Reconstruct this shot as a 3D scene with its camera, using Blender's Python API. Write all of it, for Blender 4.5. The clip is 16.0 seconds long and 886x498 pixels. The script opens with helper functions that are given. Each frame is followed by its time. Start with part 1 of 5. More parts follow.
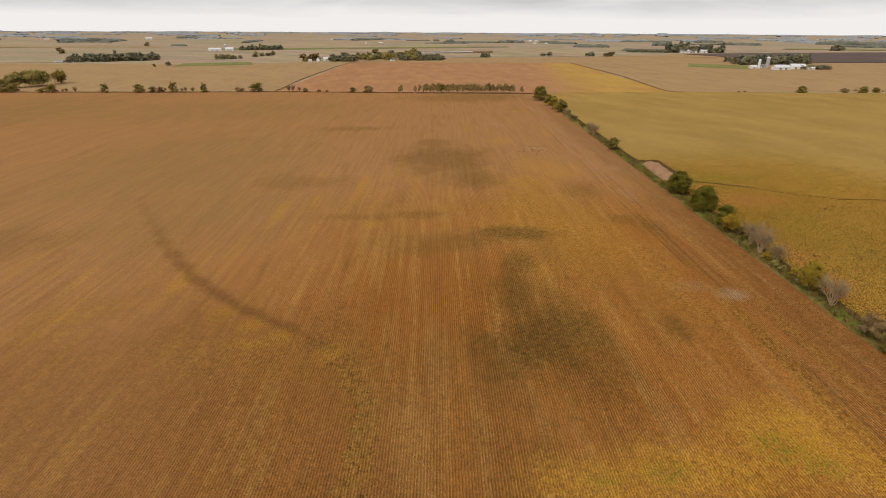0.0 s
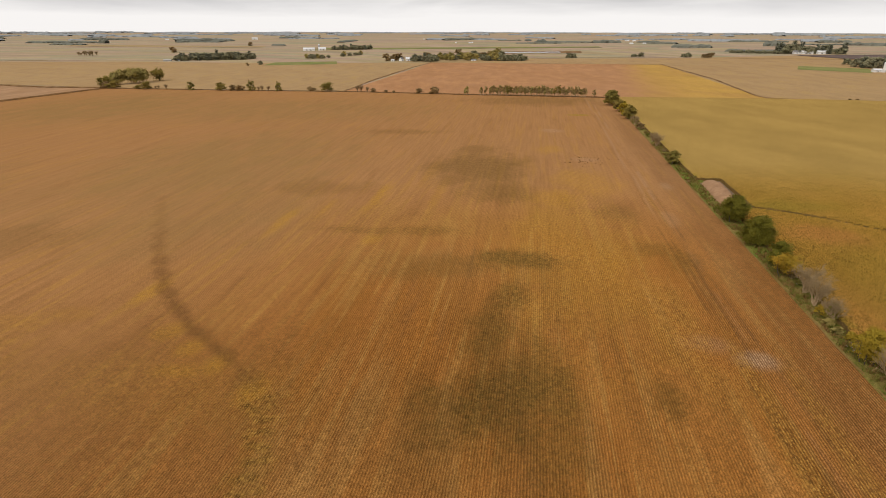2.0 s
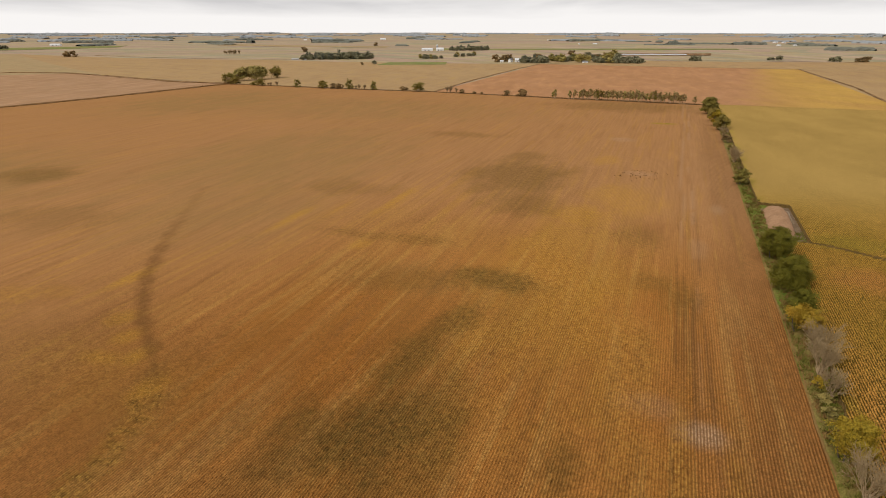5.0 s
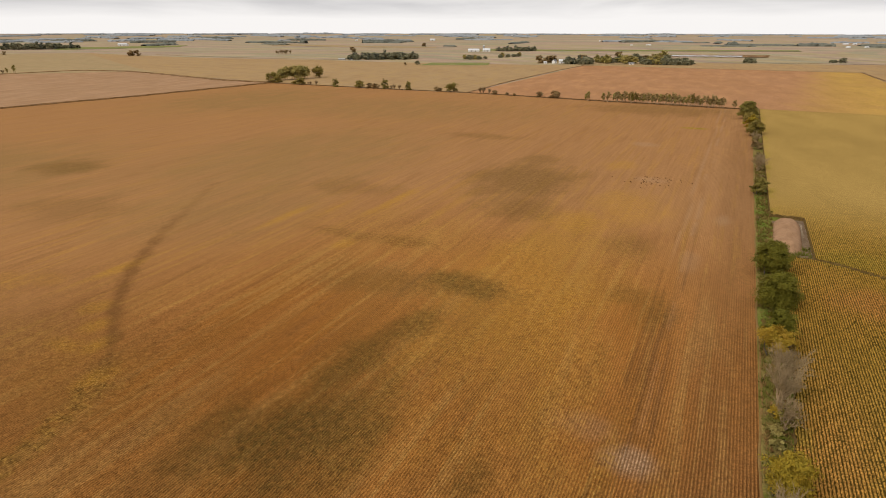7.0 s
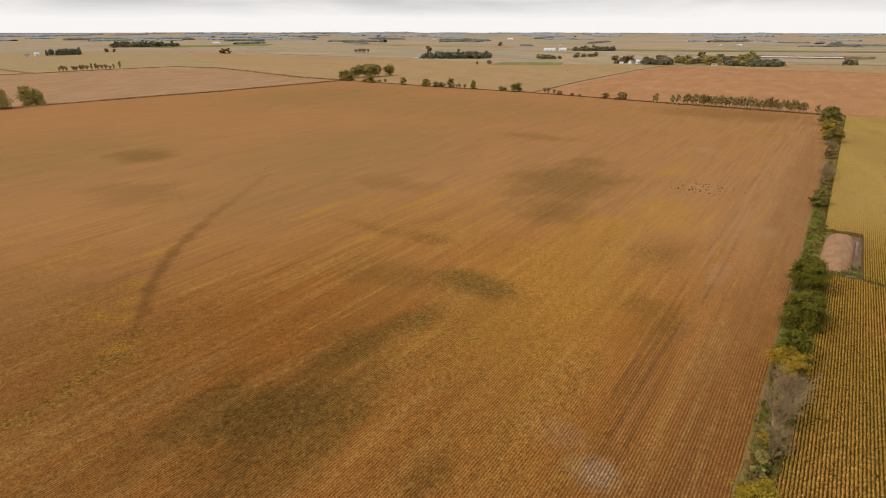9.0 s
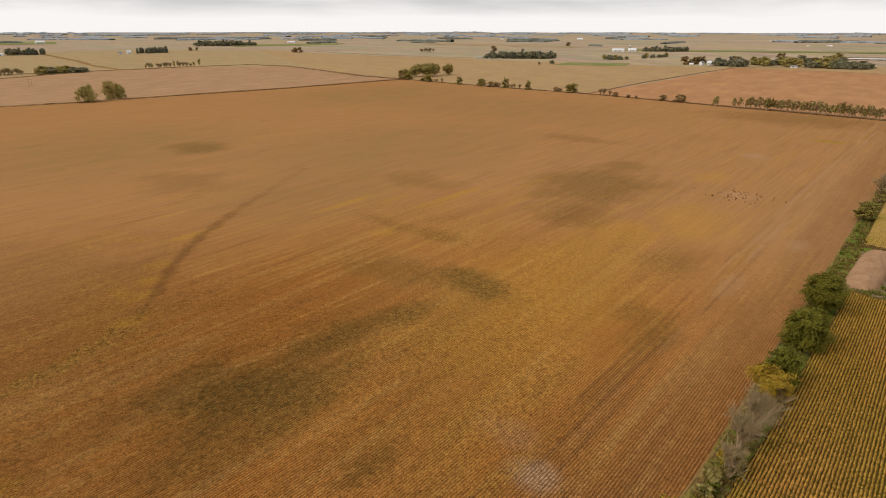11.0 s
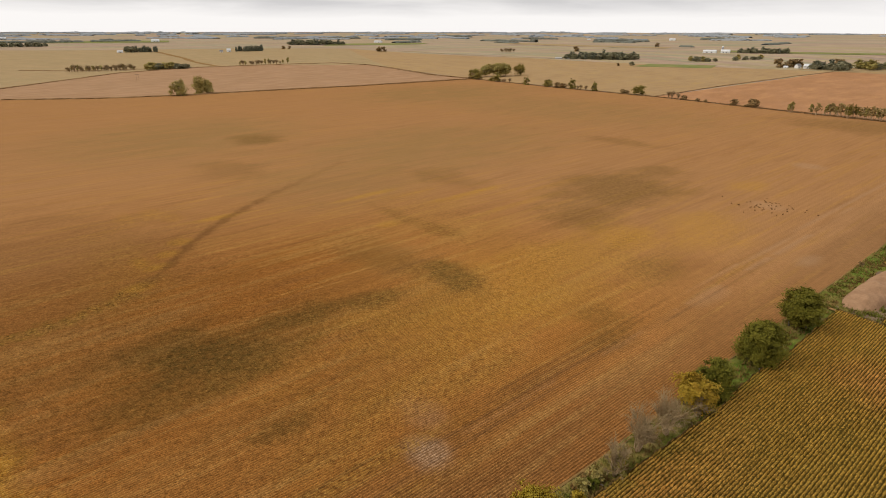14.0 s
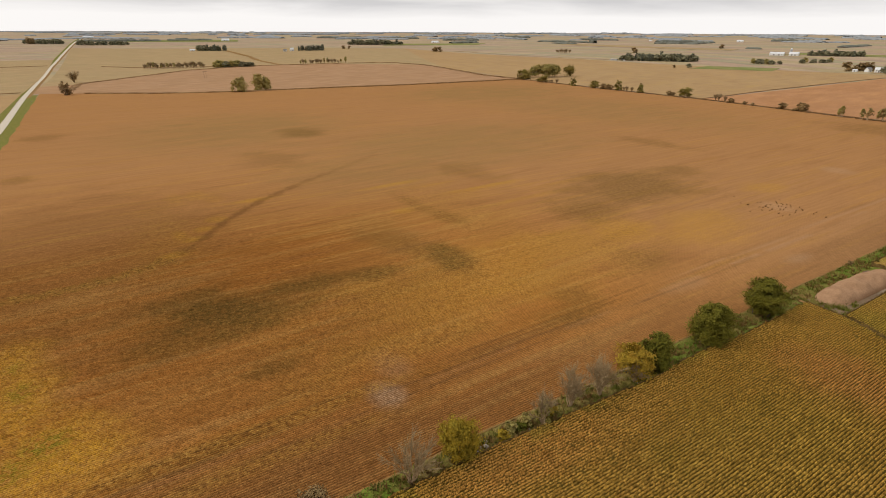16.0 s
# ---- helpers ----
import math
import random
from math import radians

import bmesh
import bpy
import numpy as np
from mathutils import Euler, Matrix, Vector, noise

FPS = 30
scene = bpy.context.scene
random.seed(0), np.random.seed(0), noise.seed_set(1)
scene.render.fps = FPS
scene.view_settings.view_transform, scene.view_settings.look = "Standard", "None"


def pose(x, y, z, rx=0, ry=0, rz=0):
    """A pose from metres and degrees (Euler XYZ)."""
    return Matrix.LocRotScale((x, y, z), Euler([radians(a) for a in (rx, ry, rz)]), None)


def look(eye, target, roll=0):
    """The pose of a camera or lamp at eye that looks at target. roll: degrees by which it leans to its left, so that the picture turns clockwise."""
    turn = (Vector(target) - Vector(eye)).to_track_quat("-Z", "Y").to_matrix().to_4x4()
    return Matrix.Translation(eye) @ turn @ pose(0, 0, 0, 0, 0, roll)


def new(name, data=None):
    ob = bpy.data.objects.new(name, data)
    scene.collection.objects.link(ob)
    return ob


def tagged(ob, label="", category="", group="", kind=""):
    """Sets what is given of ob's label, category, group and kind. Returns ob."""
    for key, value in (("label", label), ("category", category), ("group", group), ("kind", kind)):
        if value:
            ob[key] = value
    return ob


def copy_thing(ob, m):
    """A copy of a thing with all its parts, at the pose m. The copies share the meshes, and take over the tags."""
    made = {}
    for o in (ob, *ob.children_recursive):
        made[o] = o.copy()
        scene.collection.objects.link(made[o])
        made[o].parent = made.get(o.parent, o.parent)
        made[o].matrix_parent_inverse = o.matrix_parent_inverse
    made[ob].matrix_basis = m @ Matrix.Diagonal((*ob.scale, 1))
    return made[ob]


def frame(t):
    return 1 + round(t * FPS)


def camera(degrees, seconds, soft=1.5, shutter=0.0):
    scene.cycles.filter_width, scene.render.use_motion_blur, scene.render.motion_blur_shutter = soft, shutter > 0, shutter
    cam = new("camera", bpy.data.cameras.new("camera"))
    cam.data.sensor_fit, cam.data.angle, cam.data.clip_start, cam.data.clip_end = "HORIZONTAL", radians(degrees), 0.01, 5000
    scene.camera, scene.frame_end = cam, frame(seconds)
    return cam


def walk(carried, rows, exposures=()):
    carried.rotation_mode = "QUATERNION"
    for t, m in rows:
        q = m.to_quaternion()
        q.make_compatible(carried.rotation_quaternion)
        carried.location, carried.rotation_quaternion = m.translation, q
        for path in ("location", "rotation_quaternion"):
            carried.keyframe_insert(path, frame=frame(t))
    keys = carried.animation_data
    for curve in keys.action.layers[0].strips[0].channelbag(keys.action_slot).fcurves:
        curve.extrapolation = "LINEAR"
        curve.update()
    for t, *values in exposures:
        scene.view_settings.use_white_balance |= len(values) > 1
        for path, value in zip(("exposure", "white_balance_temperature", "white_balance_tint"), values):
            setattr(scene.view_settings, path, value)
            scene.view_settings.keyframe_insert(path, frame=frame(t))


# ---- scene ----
# ---------- the flight: level path some 97 m over the fields ----------
cam = camera(78.9, 16.0, soft=0.9)
METRES, EYE, TILT, LEAN, TURN = 268.7, 97.0, 0.75, -1.25, 0.0
ROWS = [
    (0.0, 0.0, 0.0, 0.0, -0.41, -22.91, 0.96),
    (0.5, 0.0368, 0.03, -0.0011, 2.75, -22.87, 1.06),
    (1.0, 0.075, 0.059, -0.0017, 6.23, -22.8, 1.17),
    (1.5, 0.1131, 0.0883, -0.0027, 8.19, -22.76, 1.23),
    (2.0, 0.1513, 0.1166, -0.0042, 9.28, -22.74, 1.26),
    (2.5, 0.1891, 0.14, -0.0055, 10.2, -22.73, 1.26),
    (3.0, 0.2231, 0.1582, -0.0065, 11.81, -22.71, 1.28),
    (3.5, 0.2591, 0.1761, -0.0074, 14.58, -22.62, 1.31),
    (4.0, 0.2936, 0.1942, -0.0086, 17.46, -22.52, 1.37),
    (6.5, 0.4333, 0.2804, -0.014, 26.97, -22.19, 1.41),
    (7.0, 0.4548, 0.2926, -0.0148, 27.72, -22.16, 1.41),
    (7.5, 0.4741, 0.3027, -0.0155, 28.44, -22.15, 1.39),
    (8.0, 0.4928, 0.3114, -0.0159, 30.21, -22.12, 1.37),
    (8.5, 0.5121, 0.3207, -0.0158, 33.52, -22.09, 1.4),
    (9.0, 0.5315, 0.3317, -0.0164, 35.74, -22.04, 1.42),
    (11.5, 0.632, 0.4011, -0.0201, 44.22, -21.84, 1.36),
    (12.0, 0.6524, 0.4172, -0.0208, 45.34, -21.8, 1.33),
    (12.5, 0.6725, 0.4335, -0.0212, 46.33, -21.79, 1.34),
    (13.0, 0.6925, 0.4485, -0.0218, 48.01, -21.76, 1.31),
    (13.5, 0.7135, 0.4622, -0.0219, 50.3, -21.7, 1.3),
    (14.0, 0.7371, 0.4732, -0.0222, 51.77, -21.68, 1.27),
    (14.5, 0.7635, 0.4816, -0.0225, 52.74, -21.64, 1.24),
    (15.0, 0.7929, 0.4879, -0.0227, 53.7, -21.63, 1.17),
    (15.5, 0.8237, 0.4928, -0.0229, 55.34, -21.58, 1.12),
    (16.0, 0.8555, 0.4985, -0.023, 57.83, -21.52, 1.07),
]
walk(cam, [(t, pose(0, 0, EYE, TILT, LEAN, TURN) @ pose(METRES * x, METRES * y, METRES * z, 90 + pitch, roll, yaw)) for t, x, y, z, yaw, pitch, roll in ROWS],
     exposures=[(0.0, -0.1), (1.2, -0.07), (2.4, 0.0), (10.0, 0.0), (13.0, 0.02), (16.0, 0.03)])

# ---------- sky and sun: a bright overcast day ----------
SUN_ELEV, SUN_AZ = 44.0, 215.0
world = bpy.data.worlds.new("overcast_sky")
scene.world = world
world.use_nodes = True
wt = world.node_tree
wt.nodes.clear()


def wnode(kind, **ins):
    n = wt.nodes.new(kind)
    for k, v in ins.items():
        n.inputs[k.replace("_", " ")].default_value = v
    return n


sky = wt.nodes.new("ShaderNodeTexSky")
sky.sky_type, sky.sun_disc = "NISHITA", False
sky.sun_elevation, sky.sun_rotation = radians(SUN_ELEV), radians(SUN_AZ)
sky.air_density, sky.dust_density = 1.0, 3.0
tc = wt.nodes.new("ShaderNodeTexCoord")
mp = wt.nodes.new("ShaderNodeMapping")
mp.inputs["Scale"].default_value = (2.2, 2.2, 17.0)
wt.links.new(tc.outputs["Generated"], mp.inputs["Vector"])
cl = wnode("ShaderNodeTexNoise", Scale=1.5, Detail=6.0, Roughness=0.55, Distortion=0.35)
wt.links.new(mp.outputs[0], cl.inputs["Vector"])
sep = wt.nodes.new("ShaderNodeSeparateXYZ")
wt.links.new(tc.outputs["Generated"], sep.inputs[0])
# cloud grows heavier away from the pale band at the horizon
up = wt.nodes.new("ShaderNodeMapRange")
up.inputs["From Min"].default_value, up.inputs["From Max"].default_value = 0.004, 0.042
wt.links.new(sep.outputs["Z"], up.inputs["Value"])
mul = wt.nodes.new("ShaderNodeMath")
mul.operation = "MULTIPLY"
wt.links.new(cl.outputs["Fac"], mul.inputs[0])
wt.links.new(up.outputs[0], mul.inputs[1])
cr = wt.nodes.new("ShaderNodeValToRGB")
cr.color_ramp.elements[0].position, cr.color_ramp.elements[0].color = 0.20, (10.1, 9.8, 9.6, 1)
cr.color_ramp.elements[1].position, cr.color_ramp.elements[1].color = 0.60, (6.7, 6.55, 6.6, 1)
wt.links.new(mul.outputs[0], cr.inputs["Fac"])
mixs = wt.nodes.new("ShaderNodeMix")
mixs.data_type = "RGBA"
mixs.inputs["Factor"].default_value = 0.93
wt.links.new(sky.outputs[0], mixs.inputs["A"])
wt.links.new(cr.outputs[0], mixs.inputs["B"])
bg = wnode("ShaderNodeBackground", Strength=0.1)
wt.links.new(mixs.outputs["Result"], bg.inputs["Color"])
wo = wt.nodes.new("ShaderNodeOutputWorld")
wt.links.new(bg.outputs[0], wo.inputs["Surface"])

lamp = bpy.data.lights.new("sun", "SUN")
lamp.energy, lamp.angle, lamp.color = 1.55, radians(25), (1.0, 0.93, 0.83)
sun = new("sun", lamp)
_az, _el = radians(SUN_AZ), radians(SUN_ELEV)
_from = Vector((math.sin(_az) * math.cos(_el), math.cos(_az) * math.cos(_el), math.sin(_el)))
sun.matrix_world = look(_from * 300 + Vector((0, 0, 100)), (0, 0, 100))


# ---------- materials ----------
class Kit:
    """Short hand for one node material."""

    def __init__(self, name, rough=0.95, spec=0.03):
        self.m = bpy.data.materials.new(name)
        self.m.use_nodes = True
        self.t = self.m.node_tree
        self.b = self.t.nodes["Principled BSDF"]
        self.b.inputs["Roughness"].default_value = rough
        self.b.inputs["Specular IOR Level"].default_value = spec
        self.co = self.t.nodes.new("ShaderNodeTexCoord").outputs["Object"]

    def to(self, src, dst):
        if isinstance(src, (int, float)):
            dst.default_value = src
        elif isinstance(src, tuple):
            dst.default_value = (*src, 1) if len(src) == 3 else src
        else:
            self.t.links.new(src, dst)

    def scaled(self, sx, sy, sz=1.0, rot=0.0):
        n = self.t.nodes.new("ShaderNodeMapping")
        n.inputs["Scale"].default_value = (sx, sy, sz)
        n.inputs["Rotation"].default_value = (0, 0, rot)
        self.to(self.co, n.inputs["Vector"])
        return n.outputs[0]

    def noise(self, scale, detail=3.0, co=None, rough=0.55, distort=0.0):
        n = self.t.nodes.new("ShaderNodeTexNoise")
        n.inputs["Scale"].default_value = scale
        n.inputs["Detail"].default_value = detail
        n.inputs["Roughness"].default_value = rough
        n.inputs["Distortion"].default_value = distort
        self.to(self.co if co is None else co, n.inputs["Vector"])
        return n.outputs["Fac"]

    def cells(self, scale, co=None, metric="CHEBYCHEV"):
        n = self.t.nodes.new("ShaderNodeTexVoronoi")
        n.distance = metric
        n.inputs["Scale"].default_value = scale
        n.inputs["Randomness"].default_value = 0.8
        self.to(self.co if co is None else co, n.inputs["Vector"])
        return n.outputs["Color"]

    def math(self, op, a, b=0.0, c=None):
        n = self.t.nodes.new("ShaderNodeMath")
        n.operation = op
        self.to(a, n.inputs[0])
        self.to(b, n.inputs[1])
        if c is not None:
            self.to(c, n.inputs[2])
        return n.outputs[0]

    def span(self, v, a, b, lo=0.0, hi=1.0):
        n = self.t.nodes.new("ShaderNodeMapRange")
        n.interpolation_type = "SMOOTHSTEP"
        for k, x in (("Value", v), ("From Min", a), ("From Max", b), ("To Min", lo), ("To Max", hi)):
            self.to(x, n.inputs[k])
        return n.outputs[0]

    def mix(self, f, a, b, how="MIX"):
        n = self.t.nodes.new("ShaderNodeMix")
        n.data_type, n.blend_type = "RGBA", how
        self.to(f, n.inputs["Factor"])
        self.to(a, n.inputs["A"])
        self.to(b, n.inputs["B"])
        return n.outputs["Result"]

    def axis(self, name):
        n = self.t.nodes.new("ShaderNodeSeparateXYZ")
        self.to(self.co, n.inputs[0])
        return n.outputs[name]

    def part_of(self, color):
        n = self.t.nodes.new("ShaderNodeSeparateColor")
        self.to(color, n.inputs[0])
        return n.outputs[0], n.outputs[1], n.outputs[2]

    def mark(self, name):
        n = self.t.nodes.new("ShaderNodeAttribute")
        n.attribute_name = name
        return n.outputs["Fac"]

    def random(self):
        return self.t.nodes.new("ShaderNodeObjectInfo").outputs["Random"]

    def island(self):
        return self.t.nodes.new("ShaderNodeNewGeometry").outputs["Random Per Island"]

    def gain(self, color, v):
        """Scales a colour by a value."""
        n = self.t.nodes.new("ShaderNodeVectorMath")
        n.operation = "SCALE"
        self.to(color, n.inputs[0])
        self.to(v, n.inputs["Scale"])
        return n.outputs[0]

    def done(self, color, bump=None, strength=0.5, distance=0.1):
        self.to(color, self.b.inputs["Base Color"])
        if bump is not None:
            n = self.t.nodes.new("ShaderNodeBump")
            n.inputs["Strength"].default_value = strength
            n.inputs["Distance"].default_value = distance
            self.to(bump, n.inputs["Height"])
            self.to(n.outputs[0], self.b.inputs["Normal"])
        return self.m


ROW = 0.762  # crop rows 30 inches apart


def soy_material(name):
    """Ripe soybeans: brown, with orange and yellow streaks along the rows and damp dark hollows."""
    k = Kit(name, 1.0, 0.0)
    broad = k.noise(1.0, 4, k.scaled(0.011, 0.006))
    mid = k.noise(1.0, 4, k.scaled(0.05, 0.018))
    streak = k.noise(1.0, 4, k.scaled(0.27, 0.0060))
    fine = k.noise(0.5, 4, rough=0.7)
    speck = k.noise(1.0, 3, k.scaled(2.7, 1.9), rough=0.7)
    grain = k.noise(1.0, 2, k.scaled(1.7, 1.2), rough=0.6)
    clump = k.noise(1.0, 3, k.scaled(0.75, 0.65), rough=0.65)
    c = k.mix(k.span(broad, 0.35, 0.65), (0.345, 0.144, 0.031), (0.368, 0.162, 0.039))
    # far beans toned paler and greyer, a distance fade put in the colour
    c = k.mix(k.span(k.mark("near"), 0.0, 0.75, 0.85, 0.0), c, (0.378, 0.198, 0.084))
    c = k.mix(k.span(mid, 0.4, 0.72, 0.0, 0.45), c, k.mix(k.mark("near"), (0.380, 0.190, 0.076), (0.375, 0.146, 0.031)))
    c = k.mix(k.math("MULTIPLY", k.span(k.mark("near"), 0.0, 0.4, 0.45, 1.0), k.span(streak, 0.38, 0.22, 0.0, 0.45)), c, (0.235, 0.116, 0.040))
    c = k.mix(k.math("MULTIPLY", k.math("MULTIPLY", k.span(k.mark("near"), 0.0, 0.4, 0.5, 1.0), k.span(streak, 0.52, 0.66, 0.0, 0.85)), k.span(fine, 0.3, 0.6, 0.3, 1.0)), c, (0.425, 0.218, 0.058))
    # drill passes: long bands some planter widths across
    band = k.noise(1.0, 4, k.scaled(0.085, 0.0042), distort=0.6)
    seen = k.span(k.mark("near"), 0.0, 0.4, 0.45, 1.0)
    c = k.mix(k.math("MULTIPLY", seen, k.span(band, 0.46, 0.32, 0.0, 0.34)), c, (0.245, 0.112, 0.038))
    c = k.mix(k.math("MULTIPLY", seen, k.span(band, 0.54, 0.68, 0.0, 0.6)), c, (0.415, 0.212, 0.062))
    thin = k.noise(1.0, 3, k.scaled(0.55, 0.012))
    c = k.gain(c, k.span(thin, 0.3, 0.7, 0.93, 1.07))
    c = k.mix(k.math("MULTIPLY", k.mark("green"), k.span(mid, 0.3, 0.6, 0.4, 1.0)), c, (0.270, 0.170, 0.062))
    c = k.mix(k.math("MULTIPLY", k.mark("yellow"), k.span(fine, 0.33, 0.58, 0.4, 1.0)), c, (0.47, 0.245, 0.032))
    c = k.mix(k.math("MULTIPLY", k.mark("damp"), k.span(fine, 0.22, 0.7, 1.0, 0.7)), c, (0.165, 0.076, 0.026))
    c = k.mix(k.math("MULTIPLY", k.mark("dark"), k.span(fine, 0.22, 0.7, 1.0, 0.6)), c, (0.110, 0.068, 0.018))
    c = k.mix(k.math("MULTIPLY", k.mark("pale"), k.span(speck, 0.3, 0.6, 0.6, 1.0)), c, (0.47, 0.32, 0.20))
    c = k.mix(k.math("MULTIPLY", k.mark("lime"), k.span(fine, 0.4, 0.6)), c, (0.20, 0.165, 0.020))
    near = k.span(k.mark("near"), 0.0, 1.0, 0.4, 1.0)
    c = k.gain(c, k.math("ADD", 1.0, k.math("MULTIPLY", near, k.span(speck, 0.32, 0.68, -0.36, 0.36))))
    c = k.gain(c, k.math("ADD", 1.0, k.math("MULTIPLY", near, k.span(fine, 0.3, 0.7, -0.10, 0.10))))
    c = k.mix(k.math("MULTIPLY", k.mark("tangle"), k.span(clump, 0.40, 0.60, 0.15, 0.65)), c, (0.335, 0.178, 0.036))
    c = k.gain(c, k.math("ADD", 1.0, k.math("MULTIPLY", k.mark("tangle"), k.span(clump, 0.35, 0.62, -0.38, 0.22))))
    # single pale dry plants, thickest where the stand is yellow or tangled
    tangle = k.math("ADD", 0.12, k.math("ADD", k.math("MULTIPLY", k.mark("yellow"), 1.3), k.math("MULTIPLY", k.mark("tangle"), 1.0)))
    c = k.mix(k.math("MULTIPLY", k.math("MULTIPLY", near, k.math("MINIMUM", tangle, 1.0)), k.span(grain, 0.56, 0.66, 0.0, 0.75)), c, (0.56, 0.315, 0.075))
    c = k.mix(k.math("MULTIPLY", k.math("MULTIPLY", near, k.math("MINIMUM", tangle, 1.0)), k.span(grain, 0.42, 0.32, 0.0, 0.6)), c, (0.150, 0.078, 0.020))
    x = k.math("ADD", k.axis("X"), k.math("MULTIPLY", k.math("SUBTRACT", speck, 0.5), 0.20))
    wave = k.math("SINE", k.math("MULTIPLY", x, 2 * math.pi / ROW))
    gap = k.math("MULTIPLY", k.span(wave, -0.9, 0.4, 0.52, 0.0), k.span(k.mark("lime"), 0.0, 0.5, 1.0, 0.3))
    gap = k.math("MULTIPLY", gap, k.span(k.mark("yellow"), 0.2, 0.9, 1.0, 0.2))
    # plants close over the soil in some stretches and leave it open in others
    open_soil = k.math("ADD", k.span(k.noise(1.0, 3, k.scaled(0.11, 0.02)), 0.36, 0.62, 0.25, 0.75), k.math("MULTIPLY", k.mark("open"), 0.45))
    gap = k.math("MULTIPLY", gap, k.math("MINIMUM", open_soil, 1.15))
    gap = k.math("MULTIPLY", gap, k.span(k.mark("near"), 0.35, 1.0, 0.18, 1.0))
    c = k.gain(c, k.span(k.mark("near"), 0.0, 1.0, 0.94, 0.93))
    c = k.mix(gap, c, (0.105, 0.047, 0.015))
    return k.done(c, wave, 0.3, 0.15)


def corn_material(name):
    """Ripe corn seen from above: straw-tan tops over darker lower leaves, with furrow shade put in the colour."""
    k = Kit(name, 1.0, 0.0)
    broad = k.noise(1.0, 4, k.scaled(0.012, 0.012))
    patch = k.noise(1.0, 4, k.scaled(0.05, 0.035))
    drift = k.noise(1.0, 4, k.scaled(0.022, 0.0075))
    plant = k.noise(1.0, 2, k.scaled(2.9, 2.6), rough=0.6)
    speck = k.noise(1.0, 2, k.scaled(5.0, 5.0), rough=0.7)
    c = k.mix(k.span(broad, 0.3, 0.7), (0.380, 0.214, 0.040), (0.406, 0.230, 0.047))
    c = k.mix(k.span(patch, 0.42, 0.7, 0.0, 0.5), c, (0.335, 0.202, 0.032))
    # far corn toned towards its pale tops, a distance fade in the colour
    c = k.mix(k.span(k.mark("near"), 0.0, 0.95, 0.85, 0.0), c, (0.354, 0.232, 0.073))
    c = k.gain(c, k.span(drift, 0.3, 0.7, 0.91, 1.09))
    c = k.mix(k.mark("rust"), c, (0.44, 0.205, 0.055))
    c = k.mix(k.mark("green"), c, (0.305, 0.224, 0.036))
    # dark lower leaves and the shade between plants, both put in the colour
    gap_shade = k.span(k.mark("near"), 0.0, 1.0, 0.06, 1.0)
    c = k.mix(k.math("MULTIPLY", gap_shade, k.span(plant, 0.38, 0.50, 0.55, 0.0)), c, (0.075, 0.052, 0.010))
    c = k.gain(c, k.span(plant, 0.46, 0.64, 0.86, 1.45))
    c = k.gain(c, k.span(speck, 0.35, 0.65, 0.88, 1.12))
    # furrow shade in the colour, strongest at the foot of each row
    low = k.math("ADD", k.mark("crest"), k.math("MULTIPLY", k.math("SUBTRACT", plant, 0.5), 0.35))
    c = k.mix(k.math("MULTIPLY", gap_shade, k.span(low, 0.02, 0.54, 0.92, 0.0)), c, (0.055, 0.038, 0.008))
    return k.done(c, plant, 0.5, 0.25)


def field_material(name, a, b, row_dark=0.25, spot=None, blend=None):
    """A farther field, with broad drifts of colour along its rows."""
    k = Kit(name)
    broad = k.noise(1.0, 5, k.scaled(0.004, 0.010))
    mid = k.noise(1.0, 4, k.scaled(0.05, 0.012))
    fine = k.noise(0.4, 4, rough=0.7)
    c = k.mix(k.span(broad, 0.32, 0.68), a, b)
    if spot:
        c = k.mix(k.span(mid, 0.5, 0.75, 0.0, 0.7), c, spot)
    if blend:
        c = k.mix(k.span(k.math("ADD", k.mark("u"), k.math("MULTIPLY", broad, 0.7)), 0.35, 0.95), blend, c)
    c = k.gain(c, k.span(fine, 0.2, 0.8, 1 - row_dark, 1 + row_dark))
    c = k.gain(c, k.span(mid, 0.25, 0.75, 0.9, 1.08))
    return k.done(c, fine, 0.4, 0.3)


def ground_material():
    """The open country: a patchwork of ripe corn, beans, stubble and grass in square fields, greyed for distance haze.
    """
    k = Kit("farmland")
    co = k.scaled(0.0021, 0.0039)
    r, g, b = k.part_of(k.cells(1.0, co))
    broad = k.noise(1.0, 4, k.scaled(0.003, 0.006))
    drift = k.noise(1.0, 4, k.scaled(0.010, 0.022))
    # haze over the far country is greyed into these field colours
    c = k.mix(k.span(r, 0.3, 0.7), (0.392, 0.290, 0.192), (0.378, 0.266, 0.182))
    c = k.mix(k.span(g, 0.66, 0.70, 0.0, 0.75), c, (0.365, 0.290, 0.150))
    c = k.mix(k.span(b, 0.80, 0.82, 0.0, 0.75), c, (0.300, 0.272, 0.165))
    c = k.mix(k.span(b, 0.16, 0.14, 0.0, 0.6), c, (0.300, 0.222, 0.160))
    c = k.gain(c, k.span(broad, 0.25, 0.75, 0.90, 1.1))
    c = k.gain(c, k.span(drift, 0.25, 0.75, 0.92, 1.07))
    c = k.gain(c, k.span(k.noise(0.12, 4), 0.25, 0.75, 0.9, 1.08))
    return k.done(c)


